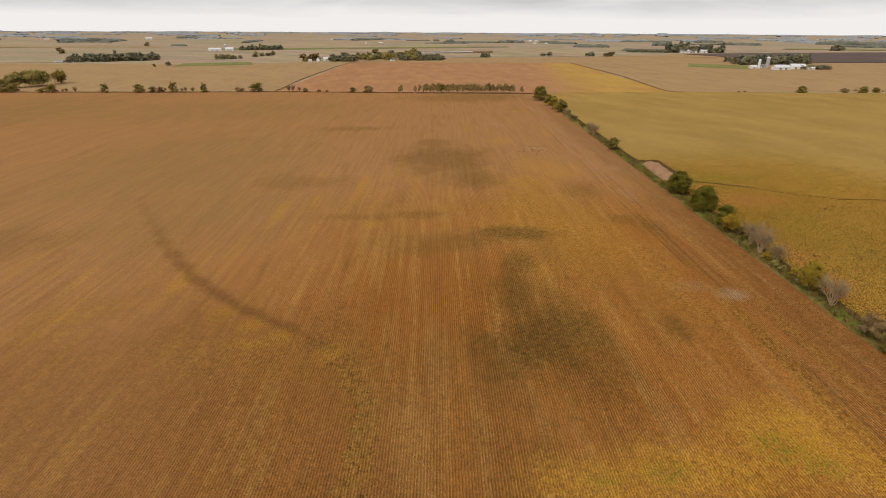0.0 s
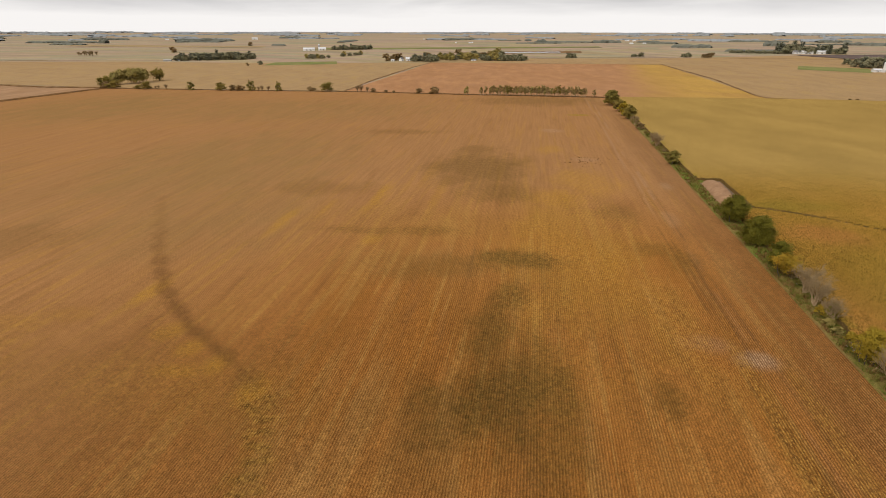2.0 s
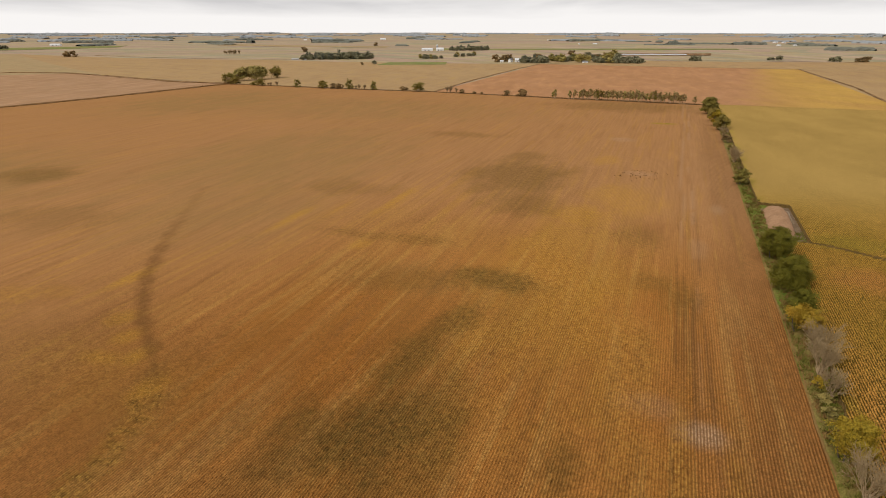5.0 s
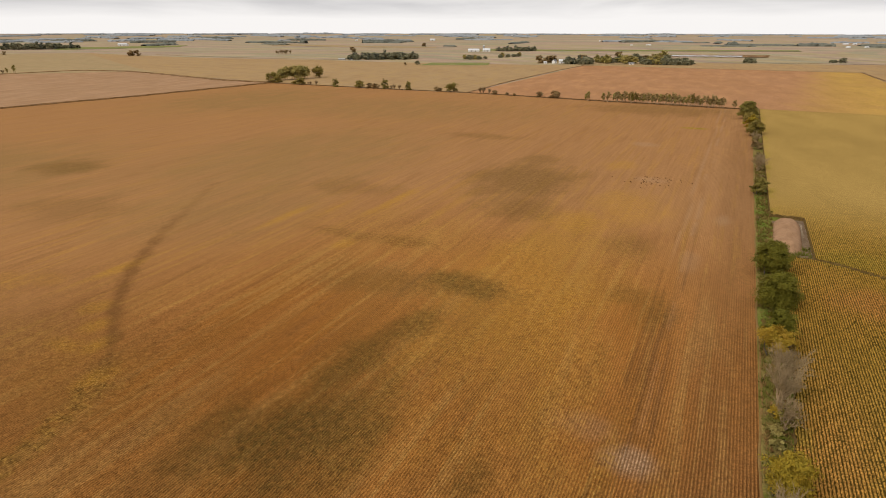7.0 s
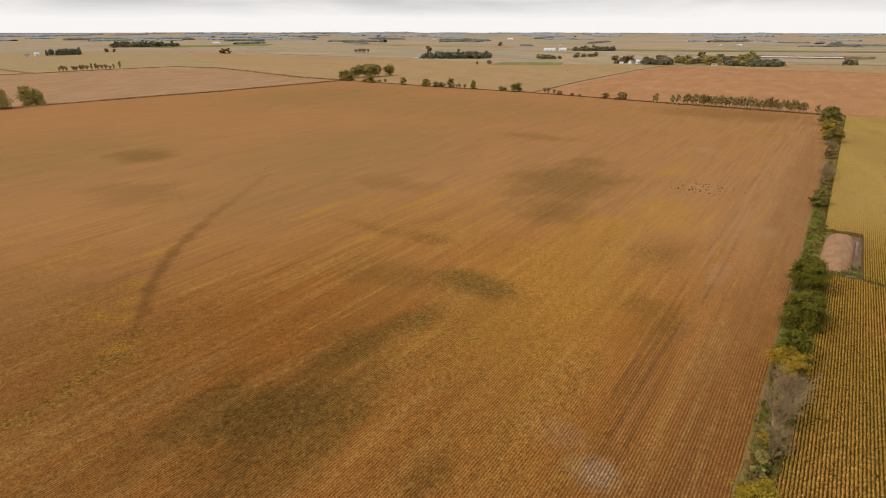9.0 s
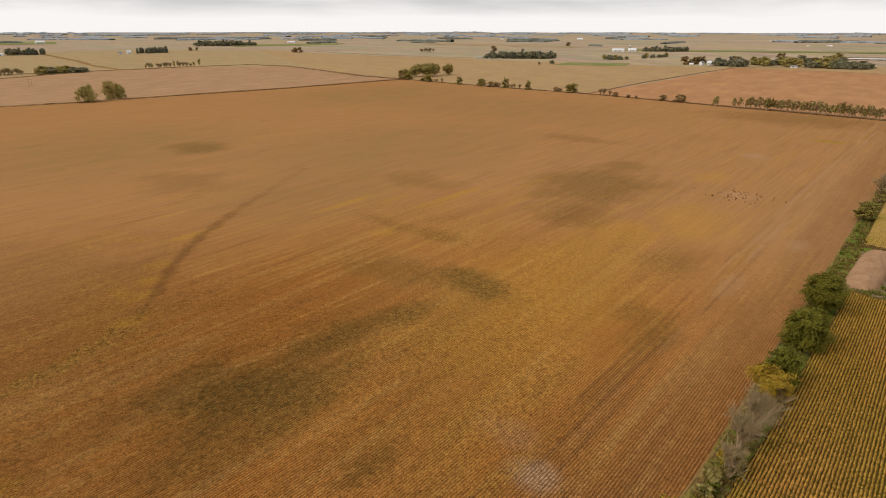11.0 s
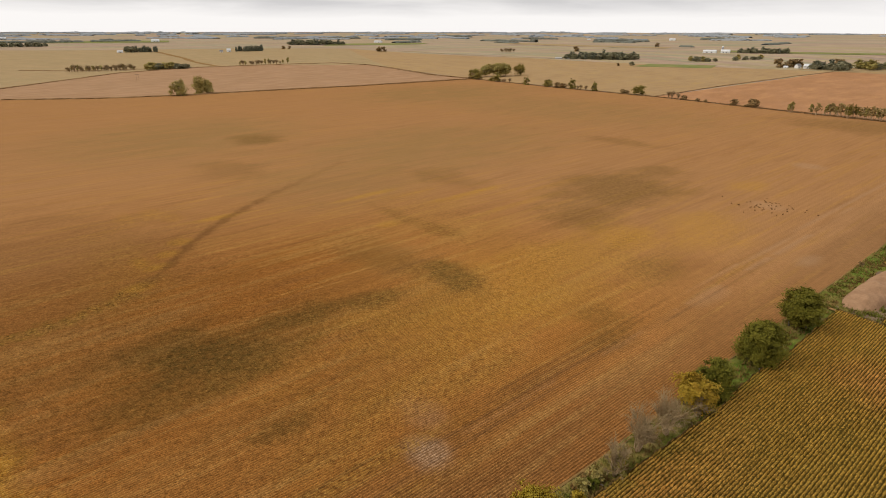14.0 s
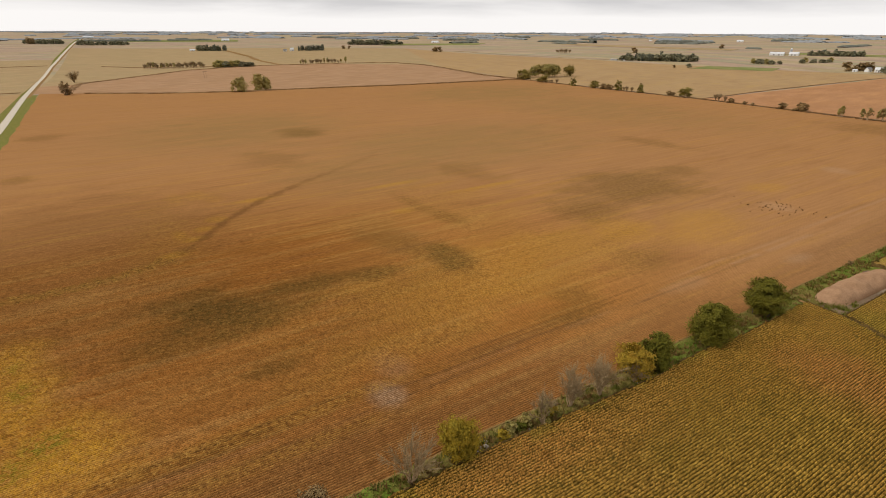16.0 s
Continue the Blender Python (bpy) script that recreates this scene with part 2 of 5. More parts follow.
def leaf_material(name, a, b, c2, thin=0.22):
    k = Kit(name, 0.7, 0.12)
    c = k.mix(k.island(), a, b)
    c = k.mix(k.span(k.random(), 0.2, 0.9, 0.0, 0.6), c, c2)
    c = k.mix(k.span(k.noise(0.35, 3), 0.45, 0.7, 0.0, 0.5), c, c2)
    k.to(0.0, k.b.inputs["Subsurface Weight"])
    k.done(c)
    # some daylight passes through each leaf
    tr = k.t.nodes.new("ShaderNodeBsdfTranslucent")
    k.to(c, tr.inputs["Color"])
    mx = k.t.nodes.new("ShaderNodeMixShader")
    mx.inputs[0].default_value = thin
    out = k.t.nodes["Material Output"]
    k.to(k.b.outputs[0], mx.inputs[1])
    k.to(tr.outputs[0], mx.inputs[2])
    k.to(mx.outputs[0], out.inputs["Surface"])
    return k.m


def plain_material(name, a, b, scale=1.0, rough=0.8, bump=0.3, metal=0.0, stretch=(1, 1, 1)):
    k = Kit(name, rough, 0.03 if rough > 0.7 else 0.4)
    co = k.scaled(*stretch)
    n = k.noise(scale, 5, co, 0.65)
    c = k.mix(k.span(n, 0.3, 0.7), a, b)
    c = k.gain(c, k.span(k.noise(scale * 7, 3, co), 0.2, 0.8, 0.85, 1.12))
    k.b.inputs["Metallic"].default_value = metal
    return k.done(c, n, bump, 0.1)


SOY = soy_material("ripe_soybeans")
CORN = corn_material("ripe_corn")
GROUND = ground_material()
F_TAN = field_material("tan_corn_field", (0.385, 0.252, 0.12), (0.36, 0.229, 0.108), 0.18, (0.345, 0.225, 0.08))
F_RED = field_material("russet_bean_field", (0.405, 0.208, 0.096), (0.378, 0.19, 0.084), 0.15, (0.42, 0.22, 0.095))
F_BROWN = field_material("brown_stubble_field", (0.372, 0.222, 0.118), (0.35, 0.204, 0.104), 0.12, (0.395, 0.23, 0.13))
F_YELLOW = field_material("yellow_bean_field", (0.475, 0.285, 0.066), (0.42, 0.24, 0.066), 0.2, (0.36, 0.21, 0.06), (0.392, 0.200, 0.090))
F_BLACK = field_material("tilled_black_soil", (0.115, 0.085, 0.075), (0.140, 0.100, 0.085), 0.2)
F_GREEN = field_material("green_hay_field", (0.185, 0.200, 0.060), (0.235, 0.220, 0.075), 0.2)
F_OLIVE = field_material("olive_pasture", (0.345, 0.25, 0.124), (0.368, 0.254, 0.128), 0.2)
GRASS = plain_material("rough_grass", (0.14, 0.150, 0.024), (0.205, 0.175, 0.040), 0.25)
DRY = plain_material("dry_ditch_grass", (0.235, 0.13, 0.042), (0.29, 0.17, 0.062), 0.2)
DARKDITCH = plain_material("dark_ditch_weeds", (0.13, 0.066, 0.024), (0.30, 0.178, 0.080), 0.045)
# brown weeds, coloured darker to hold the shadow in the border ditch
BORDERWEEDS = plain_material("brown_border_weeds", (0.115, 0.056, 0.018), (0.21, 0.108, 0.038), 0.09)
STRAW = plain_material("straw_edge", (0.28, 0.165, 0.058), (0.20, 0.125, 0.042), 0.8)
GRAVEL = plain_material("limestone_gravel", (0.62, 0.55, 0.44), (0.52, 0.45, 0.35), 0.6, 0.9, 0.4)
CORNSIDE = plain_material("dry_corn_stalks", (0.230, 0.145, 0.050), (0.120, 0.080, 0.028), 1.2, 0.9, 0.6, 0.0, (1, 1, 0.3))
DIRT = plain_material("pale_subsoil", (0.38, 0.228, 0.128), (0.31, 0.18, 0.098), 0.3, 0.95, 0.8)
LIME = plain_material("lime_crust", (0.4, 0.32, 0.23), (0.2, 0.14, 0.08), 0.5, 0.9, 0.3)
MUD = plain_material("damp_dirt", (0.165, 0.110, 0.065), (0.245, 0.170, 0.105), 0.5, 0.85, 0.5)
STONE = plain_material("field_stone", (0.42, 0.36, 0.29), (0.28, 0.24, 0.19), 1.2, 0.9, 0.6)
BARK = plain_material("grey_bark", (0.150, 0.120, 0.095), (0.085, 0.068, 0.052), 3.0, 0.95, 0.8, 0.0, (1, 1, 0.25))
PALEBARK = plain_material("pale_bark", (0.52, 0.38, 0.23), (0.38, 0.26, 0.15), 3.0, 0.95, 0.6, 0.0, (1, 1, 0.25))
TWIG = plain_material("bare_twigs", (0.39, 0.285, 0.155), (0.28, 0.205, 0.108), 2.0)
L_GREEN = leaf_material("green_leaves", (0.050, 0.068, 0.008), (0.165, 0.165, 0.020), (0.200, 0.168, 0.020))
L_OLIVE = leaf_material("olive_leaves", (0.2, 0.175, 0.038), (0.27, 0.22, 0.05), (0.29, 0.205, 0.05))
L_YELLOW = leaf_material("turning_leaves", (0.44, 0.29, 0.03), (0.33, 0.235, 0.03), (0.48, 0.265, 0.028))
L_WILLOW = leaf_material("willow_leaves", (0.42, 0.300, 0.030), (0.31, 0.235, 0.028), (0.46, 0.300, 0.030))
L_BROWN = leaf_material("browned_leaves", (0.32, 0.215, 0.095), (0.24, 0.165, 0.075), (0.36, 0.235, 0.095))
# grove leaves far off: paled in the colour for distance haze
L_FAR = leaf_material("haze_toned_leaves", (0.205, 0.200, 0.115), (0.27, 0.25, 0.14), (0.265, 0.235, 0.14), 0.1)
L_COTTON = leaf_material("cottonwood_leaves", (0.33, 0.285, 0.09), (0.41, 0.345, 0.11), (0.44, 0.33, 0.105))
L_TAN = leaf_material("tan_leaves", (0.4, 0.29, 0.115), (0.33, 0.25, 0.1), (0.45, 0.31, 0.12))
# evergreens far off, lightened for haze in the same way
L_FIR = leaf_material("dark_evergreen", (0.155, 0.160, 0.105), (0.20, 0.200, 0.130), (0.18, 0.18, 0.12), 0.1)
# distance haze is put into both woodland colours as pale grey
WOODS = plain_material("haze_toned_woodland", (0.135, 0.140, 0.115), (0.190, 0.188, 0.148), 0.02, 1.0, 0.0)
HAZYWOODS = plain_material("hazy_horizon_woodland", (0.245, 0.262, 0.270), (0.330, 0.340, 0.340), 0.012, 1.0, 0.0)
WHITE = plain_material("white_siding", (0.80, 0.79, 0.76), (0.70, 0.69, 0.66), 0.5, 0.6, 0.1)
ROOFWHITE = plain_material("pale_metal_roof", (0.74, 0.74, 0.73), (0.62, 0.62, 0.62), 0.4, 0.45, 0.1)
ROOFGREY = plain_material("grey_shingle_roof", (0.20, 0.19, 0.185), (0.27, 0.26, 0.25), 0.8, 0.85, 0.3)
CONCRETE = plain_material("grey_concrete", (0.47, 0.45, 0.43), (0.38, 0.365, 0.35), 0.5, 0.9, 0.3)
GLASS = plain_material("dark_window", (0.03, 0.035, 0.04), (0.05, 0.055, 0.06), 1.0, 0.15, 0.0)
POLE = plain_material("weathered_pole", (0.21, 0.165, 0.125), (0.15, 0.12, 0.09), 1.0)
WATER = plain_material("pond_water", (0.30, 0.31, 0.31), (0.36, 0.37, 0.37), 0.02, 0.08, 0.05)


# ---------- the lie of the land ----------
def smooth(a, b, v):
    k = np.clip((v - a) / (b - a), 0, 1)
    return k * k * (3 - 2 * k)


def land(x, y):
    """Ground height: a gentle even slope near by, swelling to low hills at the horizon."""
    x, y = np.asarray(x, float), np.asarray(y, float)
    r = np.hypot(x - 100, y - 100)
    near = (-3.3 + 0.018 * x + 0.013 * y) * (1 - smooth(1500, 3500, r))
    return near + 68 * (np.maximum(r - 1600, 0) / 3500) ** 1.3


def mesh_of(name, co, faces, material, smoothed=False, marks=None):
    """One mesh from an array of places and an array of faces of one size."""
    co, faces = np.asarray(co, np.float32), np.asarray(faces, np.int32)
    me = bpy.data.meshes.new(name)
    n, k = faces.shape
    me.vertices.add(len(co))
    me.vertices.foreach_set("co", co.ravel())
    me.loops.add(n * k)
    me.loops.foreach_set("vertex_index", faces.ravel())
    me.polygons.add(n)
    me.polygons.foreach_set("loop_start", np.arange(0, n * k, k, dtype=np.int32))
    me.update(calc_edges=True)
    me.polygons.foreach_set("use_smooth", np.full(n, smoothed))
    me.materials.append(material)
    for key, values in (marks or {}).items():
        me.attributes.new(key, "FLOAT", "POINT").data.foreach_set("value", np.asarray(values, np.float32))
    return me


def grid_faces(nu, nv):
    """Quads of a grid whose point (i, j) has the index i * nv + j."""
    i, j = np.meshgrid(np.arange(nu - 1), np.arange(nv - 1), indexing="ij")
    a = (i * nv + j).ravel()
    return np.stack([a, a + nv, a + nv + 1, a + 1], 1)


def part(name, me, parent, label=""):
    ob = new(name, me)
    ob.parent = parent
    return tagged(ob, label)


def sheet(name, corners, nu, nv, material, dz, label, category="field", skirt=0.0):
    """A field over four corners, (x, y) anticlockwise, laid dz over the land."""
    u, v = np.meshgrid(np.linspace(0, 1, nu), np.linspace(0, 1, nv), indexing="ij")
    a, b, c, d = [np.array(p, float) for p in corners]
    p = ((1 - u) * (1 - v))[..., None] * a + (u * (1 - v))[..., None] * b + (u * v)[..., None] * c + ((1 - u) * v)[..., None] * d
    x, y = p[..., 0].ravel(), p[..., 1].ravel()
    me = mesh_of(name, np.stack([x, y, land(x, y) + dz], 1), grid_faces(nu, nv), material, False, {"u": u.ravel()})
    return tagged(new(name, me), label, category, kind="structure")


def along(line, n):
    line = np.array(line, float)
    s = np.concatenate([[0], np.cumsum(np.hypot(*np.diff(line, axis=0).T))])
    t = np.linspace(0, s[-1], n)
    return np.stack([np.interp(t, s, line[:, 0]), np.interp(t, s, line[:, 1])], 1)


def loft(name, a, b, nu, material, dz, label, category="field"):
    """A field between two winding borders."""
    a, b = along(a, 60), along(b, 60)
    u = np.linspace(0, 1, nu)[:, None, None]
    p = (a[None] * (1 - u) + b[None] * u).reshape(-1, 2)
    co = np.stack([p[:, 0], p[:, 1], land(p[:, 0], p[:, 1]) + dz], 1)
    return tagged(new(name, mesh_of(name, co, grid_faces(nu, 60), material)), label, category, kind="structure")


def strip(name, line, width, material, dz, label, category, step=25.0, ragged=0.25, crown=0.0, kind="structure", seed=1):
    """A band of ground along a line of places: a ditch, a verge or a road."""
    rng = np.random.default_rng(seed)
    line = np.array(line, float)
    seg = np.hypot(*np.diff(line, axis=0).T)
    s = np.concatenate([[0], np.cumsum(seg)])
    t = np.linspace(0, s[-1], max(2, int(s[-1] / step)))
    x, y = np.interp(t, s, line[:, 0]), np.interp(t, s, line[:, 1])
    for _ in range(3 if len(t) > 8 else 0):
        x[1:-1], y[1:-1] = (x[:-2] + 2 * x[1:-1] + x[2:]) / 4, (y[:-2] + 2 * y[1:-1] + y[2:]) / 4
    tx, ty = np.gradient(x), np.gradient(y)
    n = np.hypot(tx, ty)
    nx, ny = -ty / n, tx / n
    rows = []
    for o in (-0.5, -0.22, 0.22, 0.5):
        w = o * width * (1 + ragged * rng.uniform(-1, 1, len(t)))
        px, py = x + nx * w, y + ny * w
        rows.append(np.stack([px, py, land(px, py) + dz + (crown if abs(o) < 0.3 else 0)], 1))
    co = np.stack(rows, 0).reshape(-1, 3)
    return tagged(new(name, mesh_of(name, co, grid_faces(4, len(t)), material)), label, category, kind=kind)


# the ground: one sheet to the horizon, finer near the middle
_r = np.concatenate([[1.0], np.linspace(50, 1500, 30), np.linspace(1550, 5150, 61)])
_a = np.linspace(0, 2 * math.pi, 241)
_rr, _aa = np.meshgrid(_r, _a, indexing="ij")
_gx, _gy = 100 + _rr.ravel() * np.cos(_aa.ravel()), 100 + _rr.ravel() * np.sin(_aa.ravel())
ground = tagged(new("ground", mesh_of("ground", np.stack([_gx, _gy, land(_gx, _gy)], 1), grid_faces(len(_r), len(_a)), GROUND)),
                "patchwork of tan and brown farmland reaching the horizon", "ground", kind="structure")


# ---------- the main soybean field ----------
HEDGE_X = 143.0  # east edge of the beans


def border(x):
    """North edge of the bean and corn fields, as y."""
    return np.interp(x, [-760, -437, -250, -67, 142, 338, 600, 1500], [950, 909, 893, 860, 826, 812, 768, 690])


def west_edge(y):
    return np.interp(y, [40, 120, 258, 370, 557, 680, 823, 950], [-1120, -1062, -942, -884, -836, -790, -765, -742])


def near_line(x, y, line):
    """Distance of places from a broken line."""
    best = np.full(np.shape(x), 1e9)
    for (x0, y0), (x1, y1) in zip(line[:-1], line[1:]):
        dx, dy = x1 - x0, y1 - y0
        k = np.clip(((x - x0) * dx + (y - y0) * dy) / (dx * dx + dy * dy), 0, 1)
        best = np.minimum(best, np.hypot(x - x0 - k * dx, y - y0 - k * dy))
    return best


def wobble(x, y, size, seed):
    """A cheap smooth random field between -1 and 1."""
    rng = np.random.default_rng(seed)
    out, amp = np.zeros(np.shape(x)), 0.0
    for octave in (1.0, 2.1, 4.3):
        for _ in range(4):
            a, p = rng.uniform(0, 2 * math.pi, 2)
            out += np.sin((x * math.cos(a) + y * math.sin(a)) * octave * 2 * math.pi / size + p) / octave
            amp += 0.42 / octave
    return out / amp


def blob(x, y, cx, cy, rx, ry, turn=0.0, soft=0.6):
    a = radians(turn)
    u, v = (x - cx) * math.cos(a) + (y - cy) * math.sin(a), -(x - cx) * math.sin(a) + (y - cy) * math.cos(a)
    d = np.hypot(u / rx, v / ry) + 0.22 * wobble(x, y, 45, 5) + 0.12 * wobble(x, y, 14, 6)
    return 1 - smooth(1 - soft, 1 + soft, d)


WATERWAY = [(-190, 330), (-168, 297), (-131, 243), (-103, 208), (-77, 184), (-55, 169), (-42, 159), (-30, 147)]
SPECKLE = [(-30, 147), (-24, 132), (-20, 116), (-20, 98), (-21, 80)]
# damp, dark hollows in the beans: x, y, radii, turn, weight
HOLLOWS = [(36, 158, 16, 28, -20, 1.0), (30, 190, 8, 24, 0, 0.85), (35, 220, 7, 14, -20, 0.75), (40, 258, 18, 9, -10, 0.9), (50, 142, 9, 16, 0, 0.6),
           (4, 425, 34, 44, 10, 0.6), (20, 365, 22, 22, 0, 0.5), (-5, 485, 15, 18, 0, 0.45), (-42, 286, 30, 5, 0, 0.32), (-12, 289, 16, 6, 0, 0.38), (0, 250, 26, 9, 0, 0.22)]
HOLLOWS_2 = [(-343, 316, 28, 22, 0, 0.55), (-226, 250, 34, 22, 0, 0.3), (-96, 361, 30, 16, 0, 0.3), (-88, 560, 36, 12, 0, 0.35), (110, 266, 8, 14, 0, 0.45),
             (84, 164, 5, 10, 0, 0.6), (100, 276, 8, 8, 0, 0.4), (45, 790, 75, 40, 0, 0.45), (91, 328, 12, 12, 0, 0.3), (-483, 80, 26, 20, 0, 0.4), (-267, 74, 14, 10, 0, 0.4), (10, 248, 30, 10, 20, 0.35)]
# yellow drifts: x, y, radii, turn, weight
DRIFTS = [(64, 262, 28, 66, 8, 0.34), (58, 350, 14, 22, 0, 0.5), (78, 390, 22, 26, 0, 0.36), (55, 315, 18, 34, 0, 0.36), (78, 258, 8, 22, 0, 0.42), (-51, 345, 3, 26, 0, 0.55),
          (-76, 322, 3, 18, 0, 0.45), (-92, 293, 3, 20, 0, 0.5), (-35, 273, 4, 6, 0, 0.4), (-36, 152, 4, 6, 0, 0.75), (-54, 163, 4, 6, 0, 0.6), (-68, 171, 5, 6, 0, 0.5), (-82, 180, 5, 5, 0, 0.5)]
DRIFTS_2 = [(-108, 206, 4, 10, 0, 0.5), (-144, 178, 12, 6, 0, 0.22), (-125, 186, 10, 5, 0, 0.2), (-144, 165, 14, 5, 0, 0.2), (-64, 158, 8, 4, 0, 0.5), (55, 488, 10, 14, 0, 0.35),
            (92, 108, 17, 14, 20, 1.0), (58, 98, 26, 10, 5, 0.85), (36, 93, 14, 10, 0, 0.8), (104, 100, 9, 14, 0, 0.75), (92, 672, 11, 4, 0, 0.9), (-30, 400, 3, 40, 0, 0.3), (-15, 360, 3, 30, 0, 0.3)]
GREENISH = [(-200, 420, 90, 130, 0, 0.5), (-420, 260, 120, 110, 0, 0.55), (-300, 700, 200, 90, 0, 0.45), (-560, 720, 120, 140, 0, 0.6), (0, 250, 40, 16, 0, 0.2), (-150, 300, 60, 60, 0, 0.4)]
SPROUTS = [(86, 106, 5, 6, 0, 0.9), (55, 99, 6, 4, 0, 0.7), (92, 100, 5, 4, 0, 0.7), (40, 96, 5, 3, 0, 0.5), (92, 672, 11, 5, 0, 1.0)]
PALES = [(115.5, 188, 6.5, 5, 0, 0.6), (104, 196, 8, 5, 0, 0.2), (82, 454, 9, 7, 0, 0.2), (117, 320, 4, 12, 0, 0.15), (60, 575, 12, 8, 0, 0.2), (128, 385, 3, 8, 0, 0.2)]


# coarse tangled stands, rougher than the rest: x, y, radii, turn, weight
TANGLES = [(96, 205, 7, 34, 0, 0.6), (110, 160, 3, 44, 0, 0.9), (122, 150, 3, 40, 0, 0.8), (100, 172, 10, 12, 0, 0.5), (60, 230, 30, 60, 0, 0.35), (70, 300, 26, 50, 0, 0.4), (-10, 300, 60, 24, 0, 0.35), (-60, 150, 50, 14, 0, 0.35)]


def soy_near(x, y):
    """Nearness of the beans: sets row contrast and the distance fade of their colour."""
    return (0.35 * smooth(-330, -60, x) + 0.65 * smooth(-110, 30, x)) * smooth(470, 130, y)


def ridge(x, y):
    """How high the ridges of the bean rows stand."""
    return soy_near(x, y) * smooth(-150, -90, x) * smooth(330, 170, y)


def field_marks(x, y):
    """What the beans show of wet, thin, weedy, bare and browner ground, place by place."""
    def total(rows):
        out = np.zeros(np.shape(x))
        for cx, cy, rx, ry, turn, w in rows:
            out = np.maximum(out, w * blob(x, y, cx, cy, rx, ry, turn))
        return out
    dark = np.maximum(total(HOLLOWS), total(HOLLOWS_2))
    # damp brown ground along the waterway
    way = near_line(x, y, WATERWAY) + 1.2 * wobble(x, y, 18, 8)
    fade = np.clip((y - 140) / 15, 0, 1) * (1 - 0.75 * smooth(190, 300, y))
    damp = 0.75 * (1 - smooth(0.3, 5.2, way)) * fade
    dark = np.maximum(dark, 0.12 * damp)
    # wheel tracks of the headland beside the trees
    tracks = np.zeros(np.shape(x))
    for tx, wide, weight in ((108.6, 0.55, 0.8), (111.0, 0.5, 0.55), (113.8, 0.6, 0.9), (117.6, 0.55, 0.7), (124.0, 0.5, 0.4)):
        off = np.abs(x - tx - 1.2 * wobble(x * 0, y, 240, 11) - 3.0 * smooth(260, 90, y) * (tx > 115))
        tracks = np.maximum(tracks, weight * (1 - smooth(wide * 0.5, wide * 1.6, off)))
    damp = np.maximum(damp, 0.75 * tracks * smooth(-0.8, -0.4, np.sin(y * 0.05 + 0.3 * x)) * (1 - 0.6 * smooth(280, 400, y)))
    # darker brown band on the hedge side of the field
    damp = np.maximum(damp, 0.42 * smooth(119, 131, x + 3 * wobble(x, y, 60, 15)) * smooth(760, 560, y))
    yellow = np.maximum(total(DRIFTS), total(DRIFTS_2))
    spk = near_line(x, y, SPECKLE) + 2.0 * wobble(x, y, 12, 9)
    rough = (1 - smooth(1.5, 6.5, spk)) * np.clip(0.5 + 1.2 * wobble(x, y, 5, 14), 0, 1)
    yellow = np.maximum(yellow, 0.22 * (1 - smooth(1.5, 6.0, spk)))
    dark = np.maximum(dark, 0.5 * rough)
    pale = np.maximum(total(PALES) + 0.05 * smooth(112, 116, x), (0.12 + 0.10 * smooth(270, 330, y)) * (1 - smooth(0.4, 1.4, np.abs(x - 115.6 - 1.2 * wobble(x * 0, y, 240, 11)))) * (wobble(x, y, 60, 12) > -0.2))
    pale = np.maximum(pale, 0.2 * smooth(300, 360, y) * (1 - smooth(0.4, 1.4, np.abs(x - 110.2 - 1.2 * wobble(x * 0, y, 240, 11)))))
    # broad darker brown patch in the near south-west
    damp = np.maximum(damp, 0.42 * blob(x, y, -85, 112, 100, 66))
    headland = smooth(108, 113, x) * smooth(360, 270, y)
    tangle = np.clip(0.9 * rough + total(TANGLES) + 0.2 * dark, 0, 1)
    return {"dark": dark, "damp": np.clip(damp, 0, 1), "tangle": tangle, "open": headland, "yellow": yellow * (1 - 0.8 * np.minimum(dark, 1)), "pale": pale, "green": total(GREENISH), "lime": total(SPROUTS), "near": soy_near(x, y)}


_u, _v = np.meshgrid(np.concatenate([np.linspace(0, 0.62, 130), np.linspace(0.62, 1, 170)[1:]]),
                     np.concatenate([np.linspace(0, 0.36, 130), np.linspace(0.36, 1, 190)[1:]]), indexing="ij")
_y0 = 46 + _v * 840
_x = west_edge(_y0) + _u * (HEDGE_X - west_edge(_y0))
_y = 46 + _v * (border(_x) - 2.5 - 46)
_sx, _sy = _x.ravel(), _y.ravel()
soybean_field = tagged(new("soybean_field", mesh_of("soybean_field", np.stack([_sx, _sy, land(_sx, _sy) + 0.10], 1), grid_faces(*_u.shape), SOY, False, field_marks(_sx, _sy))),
                       "ripe brown soybean field in long straight rows with dark damp hollows", "field", kind="structure")


